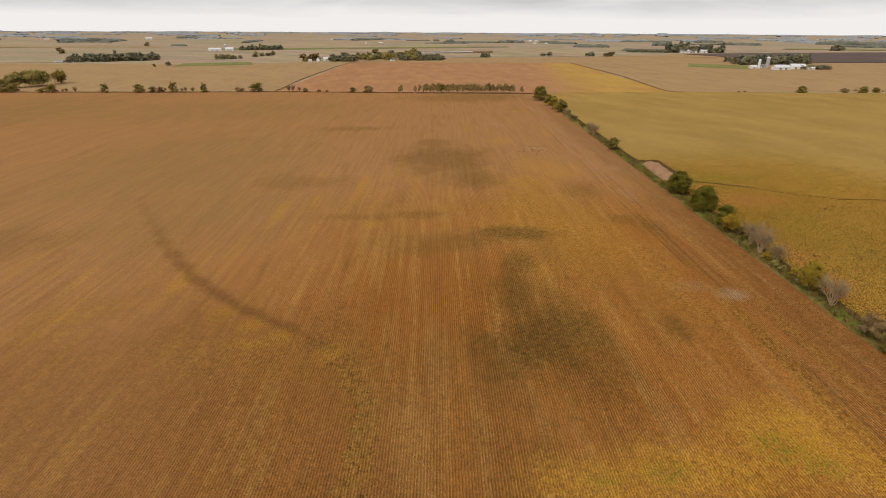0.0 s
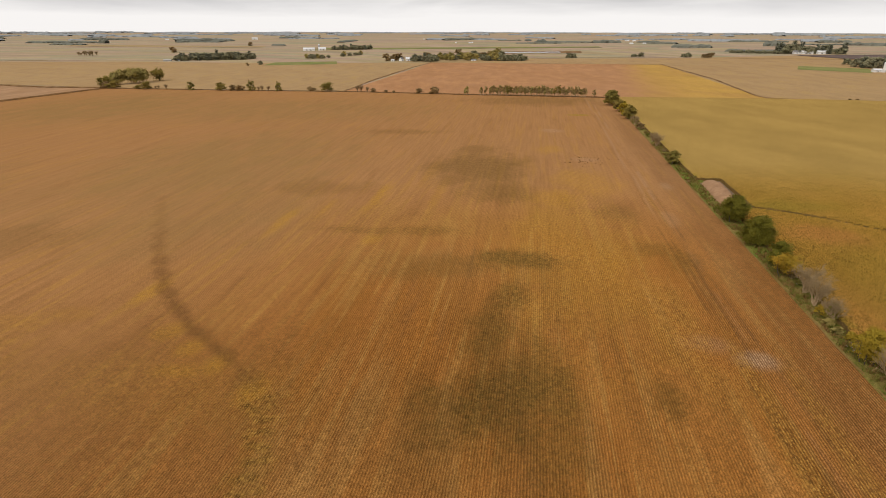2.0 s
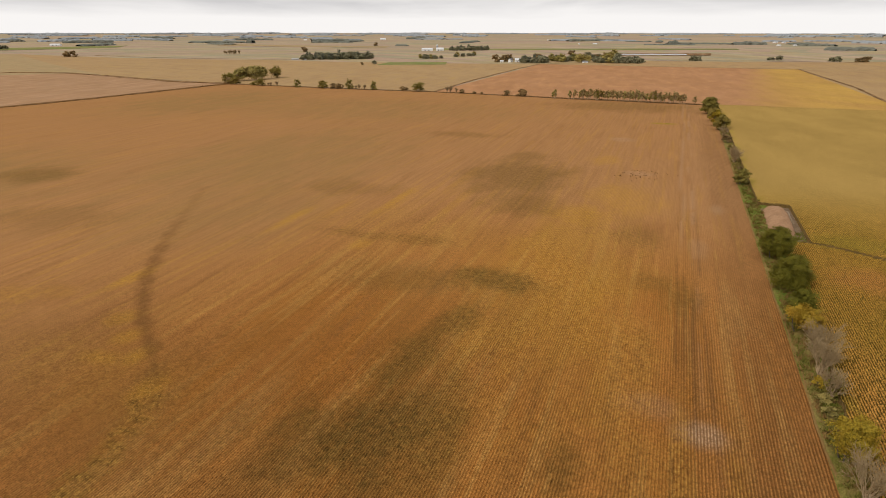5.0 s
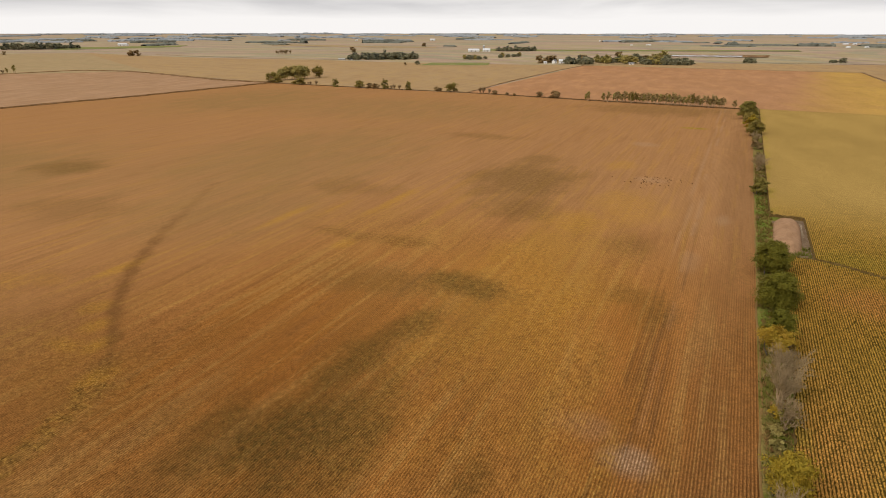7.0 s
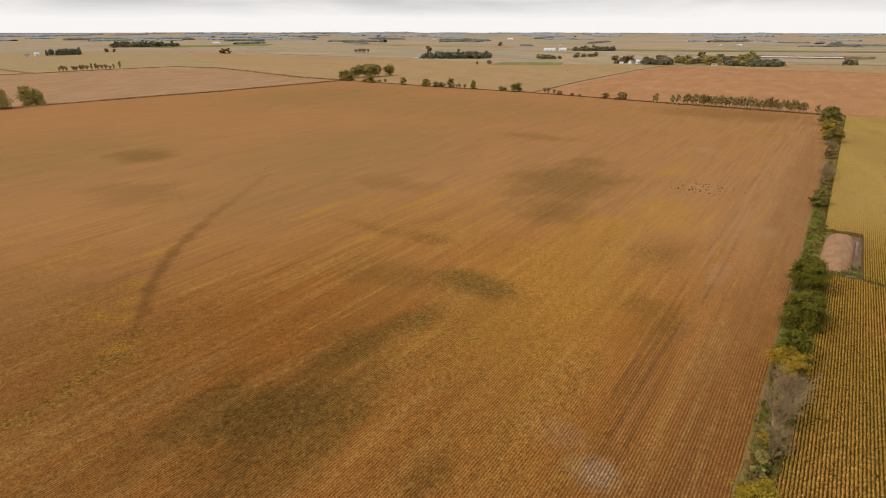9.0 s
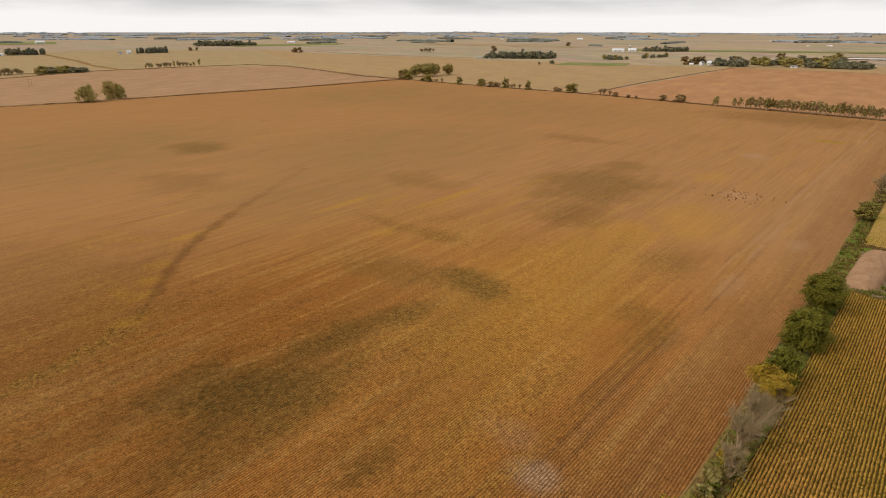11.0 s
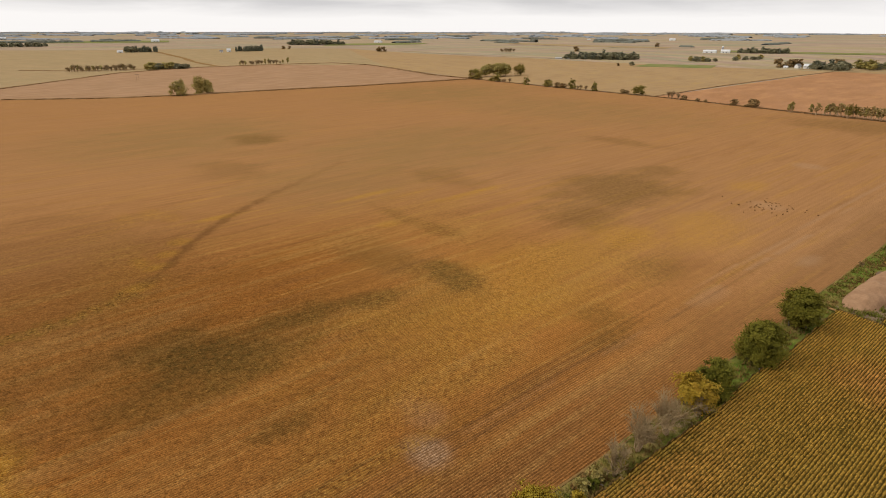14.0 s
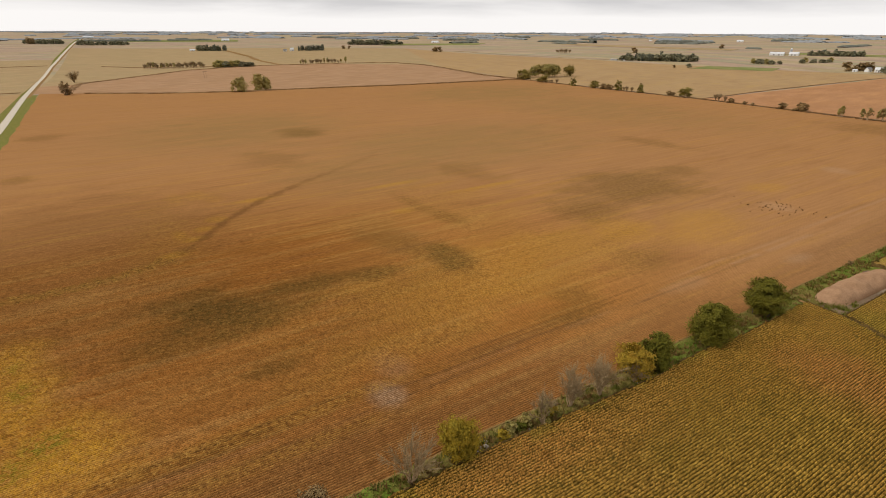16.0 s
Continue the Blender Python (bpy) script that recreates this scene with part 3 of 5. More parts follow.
def crop_rows(name, patches, step, foot, top, half, jitter, material, marks, label, seed, side=None, ragged=0.45, field=None, part_from=0.0):
    """Planted rows as real ridges of uneven height; each patch gives x, y and where the ridges run out. Rows east of part_from are parts of the field."""
    rng = np.random.default_rng(seed)
    places, faces, lengths, count = [], [], [], 0
    for x0, x1, y0, y1, calm in patches:
        xs = np.arange(math.ceil(x0 / ROW) + 0.25, x1 / ROW) * ROW
        ys = np.arange(y0, y1, step)
        nx, ny = len(xs), len(ys)
        X = xs[:, None] + rng.uniform(-1, 1, (nx, ny)) * jitter
        Y = np.broadcast_to(ys[None, :], (nx, ny)) + rng.uniform(-0.3, 0.3, (nx, ny)) * step
        rise = calm(X, Y) * (1 + rng.uniform(-ragged, 0.35, (nx, ny)))
        W = half * (1 + rng.uniform(-0.3, 0.3, (nx, ny)))
        Z = land(X, Y) + foot
        pts = np.stack([np.stack([X - W, Y, Z], -1), np.stack([X, Y, Z + 0.02 + top * rise], -1), np.stack([X + W, Y, Z], -1)], 1)
        one = np.concatenate([np.stack([a, a + 1, a + ny + 1, a + ny], 1) for a in (np.arange(ny - 1), ny + np.arange(ny - 1))])
        shown = marks(pts[..., 0], pts[..., 1]) if field else {}
        # crest is 1 on top, 0 at the foot where corn gets its shade colour
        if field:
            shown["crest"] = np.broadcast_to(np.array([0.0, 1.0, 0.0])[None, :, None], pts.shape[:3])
        for i in range(nx if field else 0):
            if xs[i] < part_from:
                continue
            co = pts[i].reshape(-1, 3)
            f = one if side is None else one[(co[one, 0] > side(co[one, 1])).all(1)]
            if len(f):
                part("crop_row", mesh_of("crop_row", co, f, material, False, {key: v[i].ravel() for key, v in shown.items()}), field)
        rest = pts[xs < part_from] if field else pts
        if not len(rest):
            continue
        faces.append(((np.arange(len(rest)) * 3 * ny)[:, None, None] + one[None]).reshape(-1, 4) + count)
        places.append(rest.reshape(-1, 3))
        lengths.append(3 * ny)
        count += len(places[-1])
    if not places:
        return None
    co, faces = np.concatenate(places), np.concatenate(faces)
    if side is not None:
        faces = faces[(co[faces, 0] > side(co[faces, 1])).all(1)]
    kept = marks(co[:, 0], co[:, 1])
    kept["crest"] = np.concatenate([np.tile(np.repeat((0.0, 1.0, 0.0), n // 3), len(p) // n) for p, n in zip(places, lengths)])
    return tagged(new(name, mesh_of(name, co, faces, material, False, kept)), label, "crop", kind="stuff")


crop_rows("soybean_rows", [(-150, HEDGE_X - 0.6, 74, 360, ridge)], 1.0, 0.11, 0.20, 0.30, 0.07, SOY, field_marks,
          "rows of dry brown soybean plants with bare soil between", 3, None, 0.45, soybean_field, -86.0)

# ---------- the corn ----------
CORN_X = 151.6


def corn_side(y):
    """West edge of the near corn, as x."""
    return np.interp(y, [58, 180, 200, 215, 230, 245, 256, 266, 285, 300, 320, 333], [149.8, 149.4, 149.5, 150.1, 151.0, 151.7, 152.6, 151.6, 151.6, 152.8, 152.6, 152.4]) + 0.25 * np.sin(np.asarray(y) * 0.9)


NOTCH_X, NOTCH_S, NOTCH_N = 165.0, 345.0, 400.0


def path_y(x):
    """The line of a thin path through the corn, as y."""
    return np.interp(x, [150, 165, 174, 182, 196, 211, 232, 330], [341, 340.5, 337.5, 333, 325, 313, 300, 290])


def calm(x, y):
    """Ridges, gap shade and near colour run out towards the far corn."""
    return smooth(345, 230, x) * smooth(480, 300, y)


def corn_marks(x, y):
    north = smooth(-2, 3, y - path_y(x))
    rust = 0.75 * blob(x, y, 183, 300, 16, 13) + 0.5 * blob(x, y, 158, 205, 8, 30) + 0.45 * blob(x, y, 290, 285, 30, 14)
    green = 0.22 * north * np.clip(0.6 + 0.6 * wobble(x, y, 70, 31), 0, 1) + 0.55 * blob(x, y, 186, 345, 26, 9) + 0.25 * blob(x, y, 190, 250, 16, 40) * (1 - rust)
    edge = 0.5 * (1 - smooth(0.5, 3.5, x - CORN_X)) * (wobble(x, y, 20, 33) > 0.1)
    return {"rust": np.clip(rust, 0, 1), "green": np.clip(green * calm(x, y) + edge, 0, 1), "near": calm(x, y)}


def corn_sheet(name, x0, x1, y0, y1, n, m, top, label):
    u, v = np.meshgrid(np.linspace(0, 1, n) ** 1.6, np.linspace(0, 1, m), indexing="ij")
    x = x0 + u * (x1 - x0)
    if x0 == CORN_X:
        side = corn_side(58 + v * 282)
        x = side + u * (x1 - side)
    lo = y0(x) if callable(y0) else y0
    hi = border(x) - 2.5 if y1 is None else y1(x) if callable(y1) else y1
    y = lo + v * (hi - lo)
    x, y = x.ravel(), y.ravel()
    rng = np.random.default_rng(4)
    inside = ((u > 0) & (u < 1) & (v > 0) & (v < 1)).ravel()
    z = land(x, y) + top + rng.uniform(-0.12, 0.12, len(x)) * inside
    me = mesh_of(name, np.stack([x, y, z], 1), grid_faces(n, m), CORN, True, corn_marks(x, y))
    return tagged(new(name, me), label, "field", kind="structure")


def below_path(x):
    return path_y(x) - 0.5 * smooth(222, 205, x)


def above_path(x):
    return path_y(x) + 0.5 * smooth(222, 205, x)


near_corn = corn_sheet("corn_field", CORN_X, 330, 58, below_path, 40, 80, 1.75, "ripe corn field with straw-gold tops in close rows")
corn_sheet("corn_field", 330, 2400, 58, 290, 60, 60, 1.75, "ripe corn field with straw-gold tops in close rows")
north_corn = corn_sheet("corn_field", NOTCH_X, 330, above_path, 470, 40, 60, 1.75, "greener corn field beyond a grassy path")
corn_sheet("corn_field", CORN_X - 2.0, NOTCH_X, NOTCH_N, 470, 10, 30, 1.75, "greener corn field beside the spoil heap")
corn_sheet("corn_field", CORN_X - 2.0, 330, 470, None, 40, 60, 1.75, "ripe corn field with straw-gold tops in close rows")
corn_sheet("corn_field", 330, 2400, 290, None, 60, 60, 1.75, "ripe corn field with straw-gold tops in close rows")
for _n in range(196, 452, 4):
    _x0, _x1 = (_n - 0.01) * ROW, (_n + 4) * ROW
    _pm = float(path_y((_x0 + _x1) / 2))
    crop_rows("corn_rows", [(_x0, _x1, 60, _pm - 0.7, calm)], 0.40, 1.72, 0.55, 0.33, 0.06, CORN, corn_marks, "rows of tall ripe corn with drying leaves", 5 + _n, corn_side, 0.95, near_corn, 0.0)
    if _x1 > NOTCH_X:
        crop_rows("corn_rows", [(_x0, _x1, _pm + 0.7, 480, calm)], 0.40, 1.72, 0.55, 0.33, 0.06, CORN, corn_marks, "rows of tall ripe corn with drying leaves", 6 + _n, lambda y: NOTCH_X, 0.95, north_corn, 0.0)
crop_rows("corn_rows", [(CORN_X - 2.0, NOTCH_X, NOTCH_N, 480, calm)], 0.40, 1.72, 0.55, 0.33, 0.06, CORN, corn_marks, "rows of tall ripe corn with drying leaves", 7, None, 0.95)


def corn_edge(line, label):
    """The standing outer face of the corn: a ragged wall of stalks and hanging leaves."""
    rng = np.random.default_rng(8)
    line = np.array(line, float)
    s = np.concatenate([[0], np.cumsum(np.hypot(*np.diff(line, axis=0).T))])
    t = np.arange(0, s[-1], 0.7)
    x, y = np.interp(t, s, line[:, 0]), np.interp(t, s, line[:, 1])
    rows = []
    for h in (0.0, 0.9, 1.7, 2.25):
        px, py = x + rng.uniform(-0.25, 0.25, len(t)), y + rng.uniform(-0.25, 0.25, len(t))
        rows.append(np.stack([px, py, land(px, py) + h * (1 + rng.uniform(-0.12, 0.12, len(t)))], 1))
    co = np.concatenate(rows)
    me = mesh_of("corn_edge", co, grid_faces(4, len(t)), CORNSIDE, False)
    return tagged(new("corn_edge", me), label, "crop", kind="stuff")


corn_edge([(330, 58)] + [(float(corn_side(_y1)), _y1) for _y1 in range(58, 339, 3)], "standing edge of tall dry corn along the grass strip")
corn_edge([(152.5, 339.8)] + [(_x1, float(path_y(_x1)) - 0.7) for _x1 in range(153, 200, 3)], "standing edge of tall dry corn beside the path")
corn_edge([(_x1, float(path_y(_x1)) + 0.7) for _x1 in range(199, 165, -3)] + [(NOTCH_X, 341.3), (NOTCH_X, NOTCH_N), (CORN_X - 2.0, NOTCH_N), (CORN_X - 2.0, 822)], "standing edge of tall dry corn round the spoil heap")

# ---------- fields farther off ----------
sheet("bean_field", [(-262, 898), (221, 822), (331, 1426), (-243, 1560)], 12, 16, F_RED, 0.2, "russet bean field beyond the tree line")
sheet("bean_field", [(150, 838), (342, 815), (331, 1426), (230, 1440)], 8, 14, F_YELLOW, 0.35, "yellow bean field not yet ripe")
sheet("corn_field", [(339, 818), (1500, 695), (1400, 1290), (333, 1424)], 16, 14, F_TAN, 0.2, "tan corn field around a farmstead")
sheet("corn_field", [(-243, 1562), (331, 1430), (460, 1655), (20, 1690)], 10, 10, F_TAN, 0.3, "tan corn field before the far fence row")
sheet("corn_field", [(333, 1428), (880, 1345), (735, 1725), (455, 1660)], 10, 10, F_TAN, 0.3, "tan corn field beside the black tilled field")
sheet("pasture", [(-330, 1600), (-243, 1566), (20, 1694), (-320, 1720)], 8, 8, F_OLIVE, 0.4, "green-tan farmyard pasture among the grove trees")
sheet("tilled_field", [(735, 1730), (880, 1320), (1500, 1180), (1700, 1700)], 12, 10, F_BLACK, 1.0, "freshly tilled black field behind the farmstead")
sheet("hay_field", [(560, 1270), (650, 1180), (690, 1270), (598, 1360)], 4, 4, F_GREEN, 0.4, "green hay field beside the farmstead")
sheet("corn_field", [(-740, 952), (-268, 903), (-250, 1560), (-1230, 1640)], 14, 16, F_TAN, 0.2, "tan corn field beyond the tree line")
sheet("corn_field", [(-1230, 1062), (-742, 954), (-1225, 1640), (-2300, 1500)], 14, 14, F_TAN, 0.3, "tan corn field with a lone clump of trees")
loft("stubble_field", [(-1120, 36), (-1062, 122), (-942, 258), (-884, 370), (-836, 557), (-790, 690), (-765, 823), (-742, 948)],
     [(-1330, 36), (-1357, 110), (-1518, 229), (-1705, 399), (-1760, 640), (-1680, 890), (-1415, 1092), (-742, 952)], 12, F_BROWN, 0.25, "brown stubble field between two winding ditches")
loft("corn_field", [(-1330, 36), (-1357, 110), (-1518, 229), (-1705, 399), (-1760, 640), (-1680, 890), (-1415, 1092), (-1230, 1062)],
     [(-2900, 92), (-2860, 200), (-2800, 400), (-2740, 620), (-2680, 850), (-2560, 1100), (-2440, 1350), (-2300, 1500)], 20, F_OLIVE, 0.3, "wide olive-tan field beyond the stubble")
sheet("stubble_field", [(-2350, -300), (-1130, -300), (-1130, 16), (-2350, 36)], 14, 8, F_OLIVE, 0.3, "olive-tan stubble field south of the gravel road")
sheet("corn_field", [(-1130, -300), (2400, -300), (2400, 26), (-1130, 16)], 40, 8, F_TAN, 0.2, "tan corn field south of the gravel road")
sheet("hay_field", [(-705, 1500), (-500, 1530), (-540, 1640), (-720, 1610)], 5, 4, F_GREEN, 0.5, "small green hay patch in the tan corn")
sheet("hay_field", [(-2560, 1500), (-2350, 1980), (-2440, 2110), (-2680, 1640)], 8, 6, F_GREEN, 0.8, "long green hay field far off")
sheet("hay_field", [(-2100, 2350), (-1200, 2500), (-1250, 2640), (-2150, 2500)], 10, 6, F_OLIVE, 0.8, "olive pasture far off")
sheet("hay_field", [(-900, 2330), (300, 2420), (300, 2560), (-900, 2470)], 10, 6, F_GREEN, 0.8, "long green hay field far off")
sheet("hay_field", [(1200, 2000), (2300, 1500), (2400, 1600), (1300, 2130)], 10, 6, F_GREEN, 0.8, "long green hay field far off")
sheet("hay_field", [(-3300, 350), (-3200, 900), (-3420, 950), (-3500, 350)], 8, 6, F_GREEN, 1.0, "green hay field near the horizon")

# road, verges and ditches
ROAD = [(2400, 42), (500, 40), (0, 38), (-610, 34), (-1030, 26), (-1500, 24), (-2040, 34), (-2500, 58), (-3180, 102), (-3900, 150)]
strip("verge", [(2400, 50), (500, 48), (0, 46), (-610, 42), (-800, 40), (-960, 39), (-1090, 38)], 15, GRASS, 0.12, "rough green grass verge beside the gravel road", "verge", 20, 0.2, 0.0, "structure", 2)
strip("verge", [(x, y + 7) for x, y in ROAD[4:]], 7, DRY, 0.14, "dry brown verge beside the gravel road", "verge", 20, 0.2, 0.0, "structure", 2)
strip("verge", [(x, y - 9.5) for x, y in ROAD], 9, GRASS, 0.13, "olive grass verge and ditch beside the road", "verge", 20, 0.2, 0.0, "structure", 3)
strip("gravel_road", ROAD, 8.5, GRAVEL, 0.3, "straight pale limestone gravel road", "road", 15, 0.05, 0.15, "structure", 4)
strip("ditch", [(-742, 948), (-437, 910), (-250, 895), (-67, 860), (142, 827), (338, 813)], 6.5, BORDERWEEDS, 0.45, "dark weedy ditch along the field border", "ditch", 12, 0.4, 0.2, "structure", 5)
strip("ditch", [(-738, 946), (-765, 823), (-790, 690), (-836, 557), (-850, 505)], 17.0, BORDERWEEDS, 0.35, "wide dark drainage ditch with brown weeds", "ditch", 12, 0.45, 1.0, "structure", 6)
strip("ditch", [(-850, 505), (-884, 370), (-942, 258), (-1062, 122)], 8.5, DARKDITCH, 0.35, "narrow dark ditch with brown weeds", "ditch", 10, 0.6, 1.3, "structure", 7)
strip("ditch", [(-737, 950), (-888, 962), (-1060, 1012), (-1228, 1060), (-1415, 1092), (-1600, 1056), (-1680, 890), (-1760, 640), (-1705, 399), (-1518, 229), (-1357, 110), (-1150, 95)], 15.0, DARKDITCH, 0.6,
      "winding ditch with dry brown grass", "ditch", 14, 0.5, 1.2, "structure", 8)
strip("ditch", [(-264, 900), (-265, 986), (-268, 1075), (-264, 1219), (-258, 1388), (-243, 1563)], 5.0, DARKDITCH, 0.5, "dark ditch between the tan and russet fields", "ditch", 12, 0.4, 0.2, "structure", 9)
strip("ditch", [(331, 1430), (349, 1074), (338, 822), (420, 800), (600, 768), (900, 735)], 4.0, DARKDITCH, 0.6, "dark fence-row ditch past the yellow field", "ditch", 12, 0.4, 0.2, "structure", 10)
strip("ditch", [(-1755, 640), (-1880, 300), (-2000, 180)], 10, DARKDITCH, 0.7, "dry grass ditch beside the olive pasture", "ditch", 14, 0.4, 1.0, "structure", 11)
strip("ditch", [(-1755, 709), (-2010, 700), (-2224, 718), (-2560, 700)], 18, DRY, 0.7, "dry grass waterway in the pasture", "ditch", 14, 0.4, 0.8, "structure", 12)
strip("ditch", [(20, 1690), (150, 1712), (330, 1694), (450, 1662), (600, 1612), (800, 1545), (1000, 1480)], 4.5, DARKDITCH, 0.7, "dark fence row across the far fields", "ditch", 14, 0.4, 0.2, "structure", 13)
strip("ditch", [(-1101, 1676), (-1500, 1640), (-2000, 1600)], 6, DRY, 0.8, "dry grass fence row across the far corn", "ditch", 14, 0.4, 0.2, "structure", 14)
strip("ditch", [(-1165, 12), (-1172, -60), (-1182, -240)], 9, DARKDITCH, 0.6, "dark weedy ditch between fields south of the road", "ditch", 14, 0.4, 0.8, "structure", 15)
strip("ditch", [(-2105, 26), (-2100, -110), (-2095, -260)], 10, DARKDITCH, 0.6, "dark weedy ditch between fields south of the road", "ditch", 14, 0.4, 0.8, "structure", 21)
strip("marsh", [(-130, 2045), (0, 2030), (190, 2020)], 130, DARKDITCH, 0.9, "brown reeds round the shallow pond", "marsh", 10, 0.25, 0.0, "structure", 22)
strip("pond", [(-92, 2026), (0, 2020), (120, 2016)], 52, WATER, 1.2, "pale shallow pond behind the grove", "water", 10, 0.2, 0.0, "structure", 16)


# ---------- the grass strip between beans and corn ----------
def grass_strip():
    rng = np.random.default_rng(12)
    xs, ys = np.linspace(HEDGE_X - 0.4, 154.6, 18), np.arange(56, 826, 1.2)
    x, y = [a.ravel() for a in np.meshgrid(xs, ys, indexing="ij")]
    z = land(x, y) + 0.16 + 0.5 * np.clip(wobble(x, y, 9, 41), -0.2, 1) + rng.uniform(0, 0.18, len(x))
    z[x < HEDGE_X] = land(x, y)[x < HEDGE_X] + 0.12
    lush = np.maximum.reduce([blob(x, y, 147, c, 5, h) for c, h in ((415, 62), (277, 9), (168, 8), (335, 9))])
    lush = np.maximum(lush, 0.85 * smooth(148.8, 150.8, x) * smooth(332, 326, y))
    return tagged(new("grass_strip", mesh_of("grass_strip", np.stack([x, y, z], 1), grid_faces(len(xs), len(ys)), STRIPGRASS, True, {"lush": lush})),
                  "uneven strip of green and dry grass under the hedge trees", "grass", kind="structure")


_k = Kit("strip_grass")
_n = _k.noise(0.22, 5, rough=0.65)
_c = _k.mix(_k.span(_n, 0.35, 0.65), (0.150, 0.140, 0.028), (0.265, 0.190, 0.062))
_c = _k.mix(_k.math("MULTIPLY", _k.mark("lush"), _k.span(_n, 0.3, 0.7, 1.0, 0.5)), _c, (0.120, 0.185, 0.022))
_c = _k.gain(_c, _k.span(_k.noise(2.2, 4, rough=0.7), 0.25, 0.75, 0.6, 1.3))
STRIPGRASS = _k.done(_c, _k.noise(3.0, 4), 0.8, 0.2)
grass_strip()
strip("field_margin", [(HEDGE_X + 0.9 * math.sin(_i * 1.7) * math.cos(_i * 0.6), 60 + _i * 14.0) for _i in range(55)], 0.6, STRAW, 0.36, "pale straw edge where the beans meet grass", "verge", 4, 0.5, 0.05, "structure", 17)


def tufts(name, places, size, material, label, seed, blades=9):
    """Clumps of grass and weeds as crossed blades."""
    rng = np.random.default_rng(seed)
    p = np.repeat(np.asarray(places, float), blades, 0)
    n = len(p)
    a, lean = rng.uniform(0, 2 * math.pi, n), rng.uniform(0.2, 0.9, n)
    h = size * rng.uniform(0.5, 1.3, n)
    w = 0.16 * size * rng.uniform(0.6, 1.4, n)
    bx, by = p[:, 0] + rng.normal(0, 0.3 * size, n), p[:, 1] + rng.normal(0, 0.3 * size, n)
    bz = land(bx, by) + 0.1
    dx, dy = np.cos(a), np.sin(a)
    tri = np.stack([np.stack([bx - dy * w, by + dx * w, bz], 1), np.stack([bx + dy * w, by - dx * w, bz], 1), np.stack([bx + dx * h * lean, by + dy * h * lean, bz + h], 1)], 1)
    return tagged(new(name, mesh_of(name, tri.reshape(-1, 3), np.arange(3 * n).reshape(-1, 3), material)), label, "grass", kind="stuff")


_rg = np.random.default_rng(20)
_tp = np.stack([_rg.uniform(HEDGE_X + 0.5, 150.6, 2600), _rg.uniform(60, 520, 2600)], 1)
tufts("tall_grass", _tp[:1500], 1.1, GRASS, "tall green weeds in the grass strip", 21)
tufts("dry_grass", _tp[1500:], 1.2, STRAW, "dry straw-coloured weeds in the grass strip", 22)
_ed = np.stack([_rg.normal(-770, 30, 300), _rg.uniform(500, 940, 300)], 1)
_ed[:, 0] = west_edge(_ed[:, 1]) + _rg.normal(0, 3, 300)
tufts("ditch_weeds", _ed, 1.5, DARKDITCH, "brown weeds standing in the drainage ditch", 23)
_we = np.stack([np.zeros(110), _rg.uniform(120, 500, 110)], 1)
_we[:, 0] = west_edge(_we[:, 1]) + _rg.normal(0, 1.5, 110)
tufts("ditch_weeds", _we[:70], 1.5, DARKDITCH, "dark weeds along the narrow ditch", 24)
_nb = np.stack([_rg.uniform(-730, 130, 420), np.zeros(420)], 1)
_nb[:, 1] = border(_nb[:, 0]) + _rg.normal(0, 1.2, 420)
tufts("ditch_weeds", _nb, 1.3, DARKDITCH, "brown weeds along the field border", 25)
_sp = np.stack([_rg.normal(81, 9, 46), _rg.normal(453, 7, 46)], 1)
tufts("weeds", _sp, 0.7, BORDERWEEDS, "dark weed clumps in a thin patch of beans", 26)


# ---------- spoil heap in the corn ----------
def spoil_heap():
    rng = np.random.default_rng(30)
    u, v = np.meshgrid(np.linspace(-1, 1, 25), np.linspace(-1, 1, 61), indexing="ij")
    x = 156.2 + u * 6.0 + 1.0 * v
    y = 373 + v * 26
    d = np.maximum(np.abs(u) ** 2.2 + np.abs(v) ** 4.5, 0)
    h = 3.7 * np.clip(1 - d, 0, 1) ** 0.75
    h = h * (1 + 0.16 * wobble(x, y, 13, 51) + 0.07 * wobble(x, y, 4, 52) - 0.1 * (v > 0.3)) + 0.14 * rng.uniform(0, 1, u.shape) * (h > 0.3)
    x, y, h = x.ravel(), y.ravel(), h.ravel()
    z = land(x, y) + 0.15 + h
    ob = new("dirt_mound", mesh_of("dirt_mound", np.stack([x, y, z], 1), grid_faces(25, 61), DIRT, True))
    return tagged(ob, "long heap of bare pinkish-tan subsoil beside the corn", "mound")


strip("bare_ground", [(157.5, NOTCH_S - 4), (157.5, NOTCH_N)], 14.5, MUD, 0.2, "damp bare ground round the spoil heap", "ground", 4, 0.03, 0.0, "structure", 18)
spoil_heap()
strip("lime_patch", [(162.9, 372), (163.2, 393)], 0.8, LIME, 0.4, "whitish lime scattered beside the spoil heap", "ground", 3, 0.9, 0.0, "structure", 19)
_mt = np.stack([_rg.uniform(151, 164.5, 160), _rg.uniform(NOTCH_S - 8, NOTCH_S + 14, 160)], 1)
tufts("weeds", _mt, 1.2, GRASS, "weeds growing round the spoil heap", 27)
_pw = np.stack([_rg.uniform(153, 222, 260), _rg.normal(0, 0.3, 260)], 1)
_pw[:, 1] += path_y(_pw[:, 0])
tufts("dry_grass", _pw, 1.1, STRAW, "dry grass on the path through corn", 28)
strip("grass_path", [(_x1, float(path_y(_x1))) for _x1 in range(150, 217, 6)], 1.6, DRY, 1.2, "narrow dry grass path through the corn", "path", 6, 0.3, 0.0, "structure", 20)


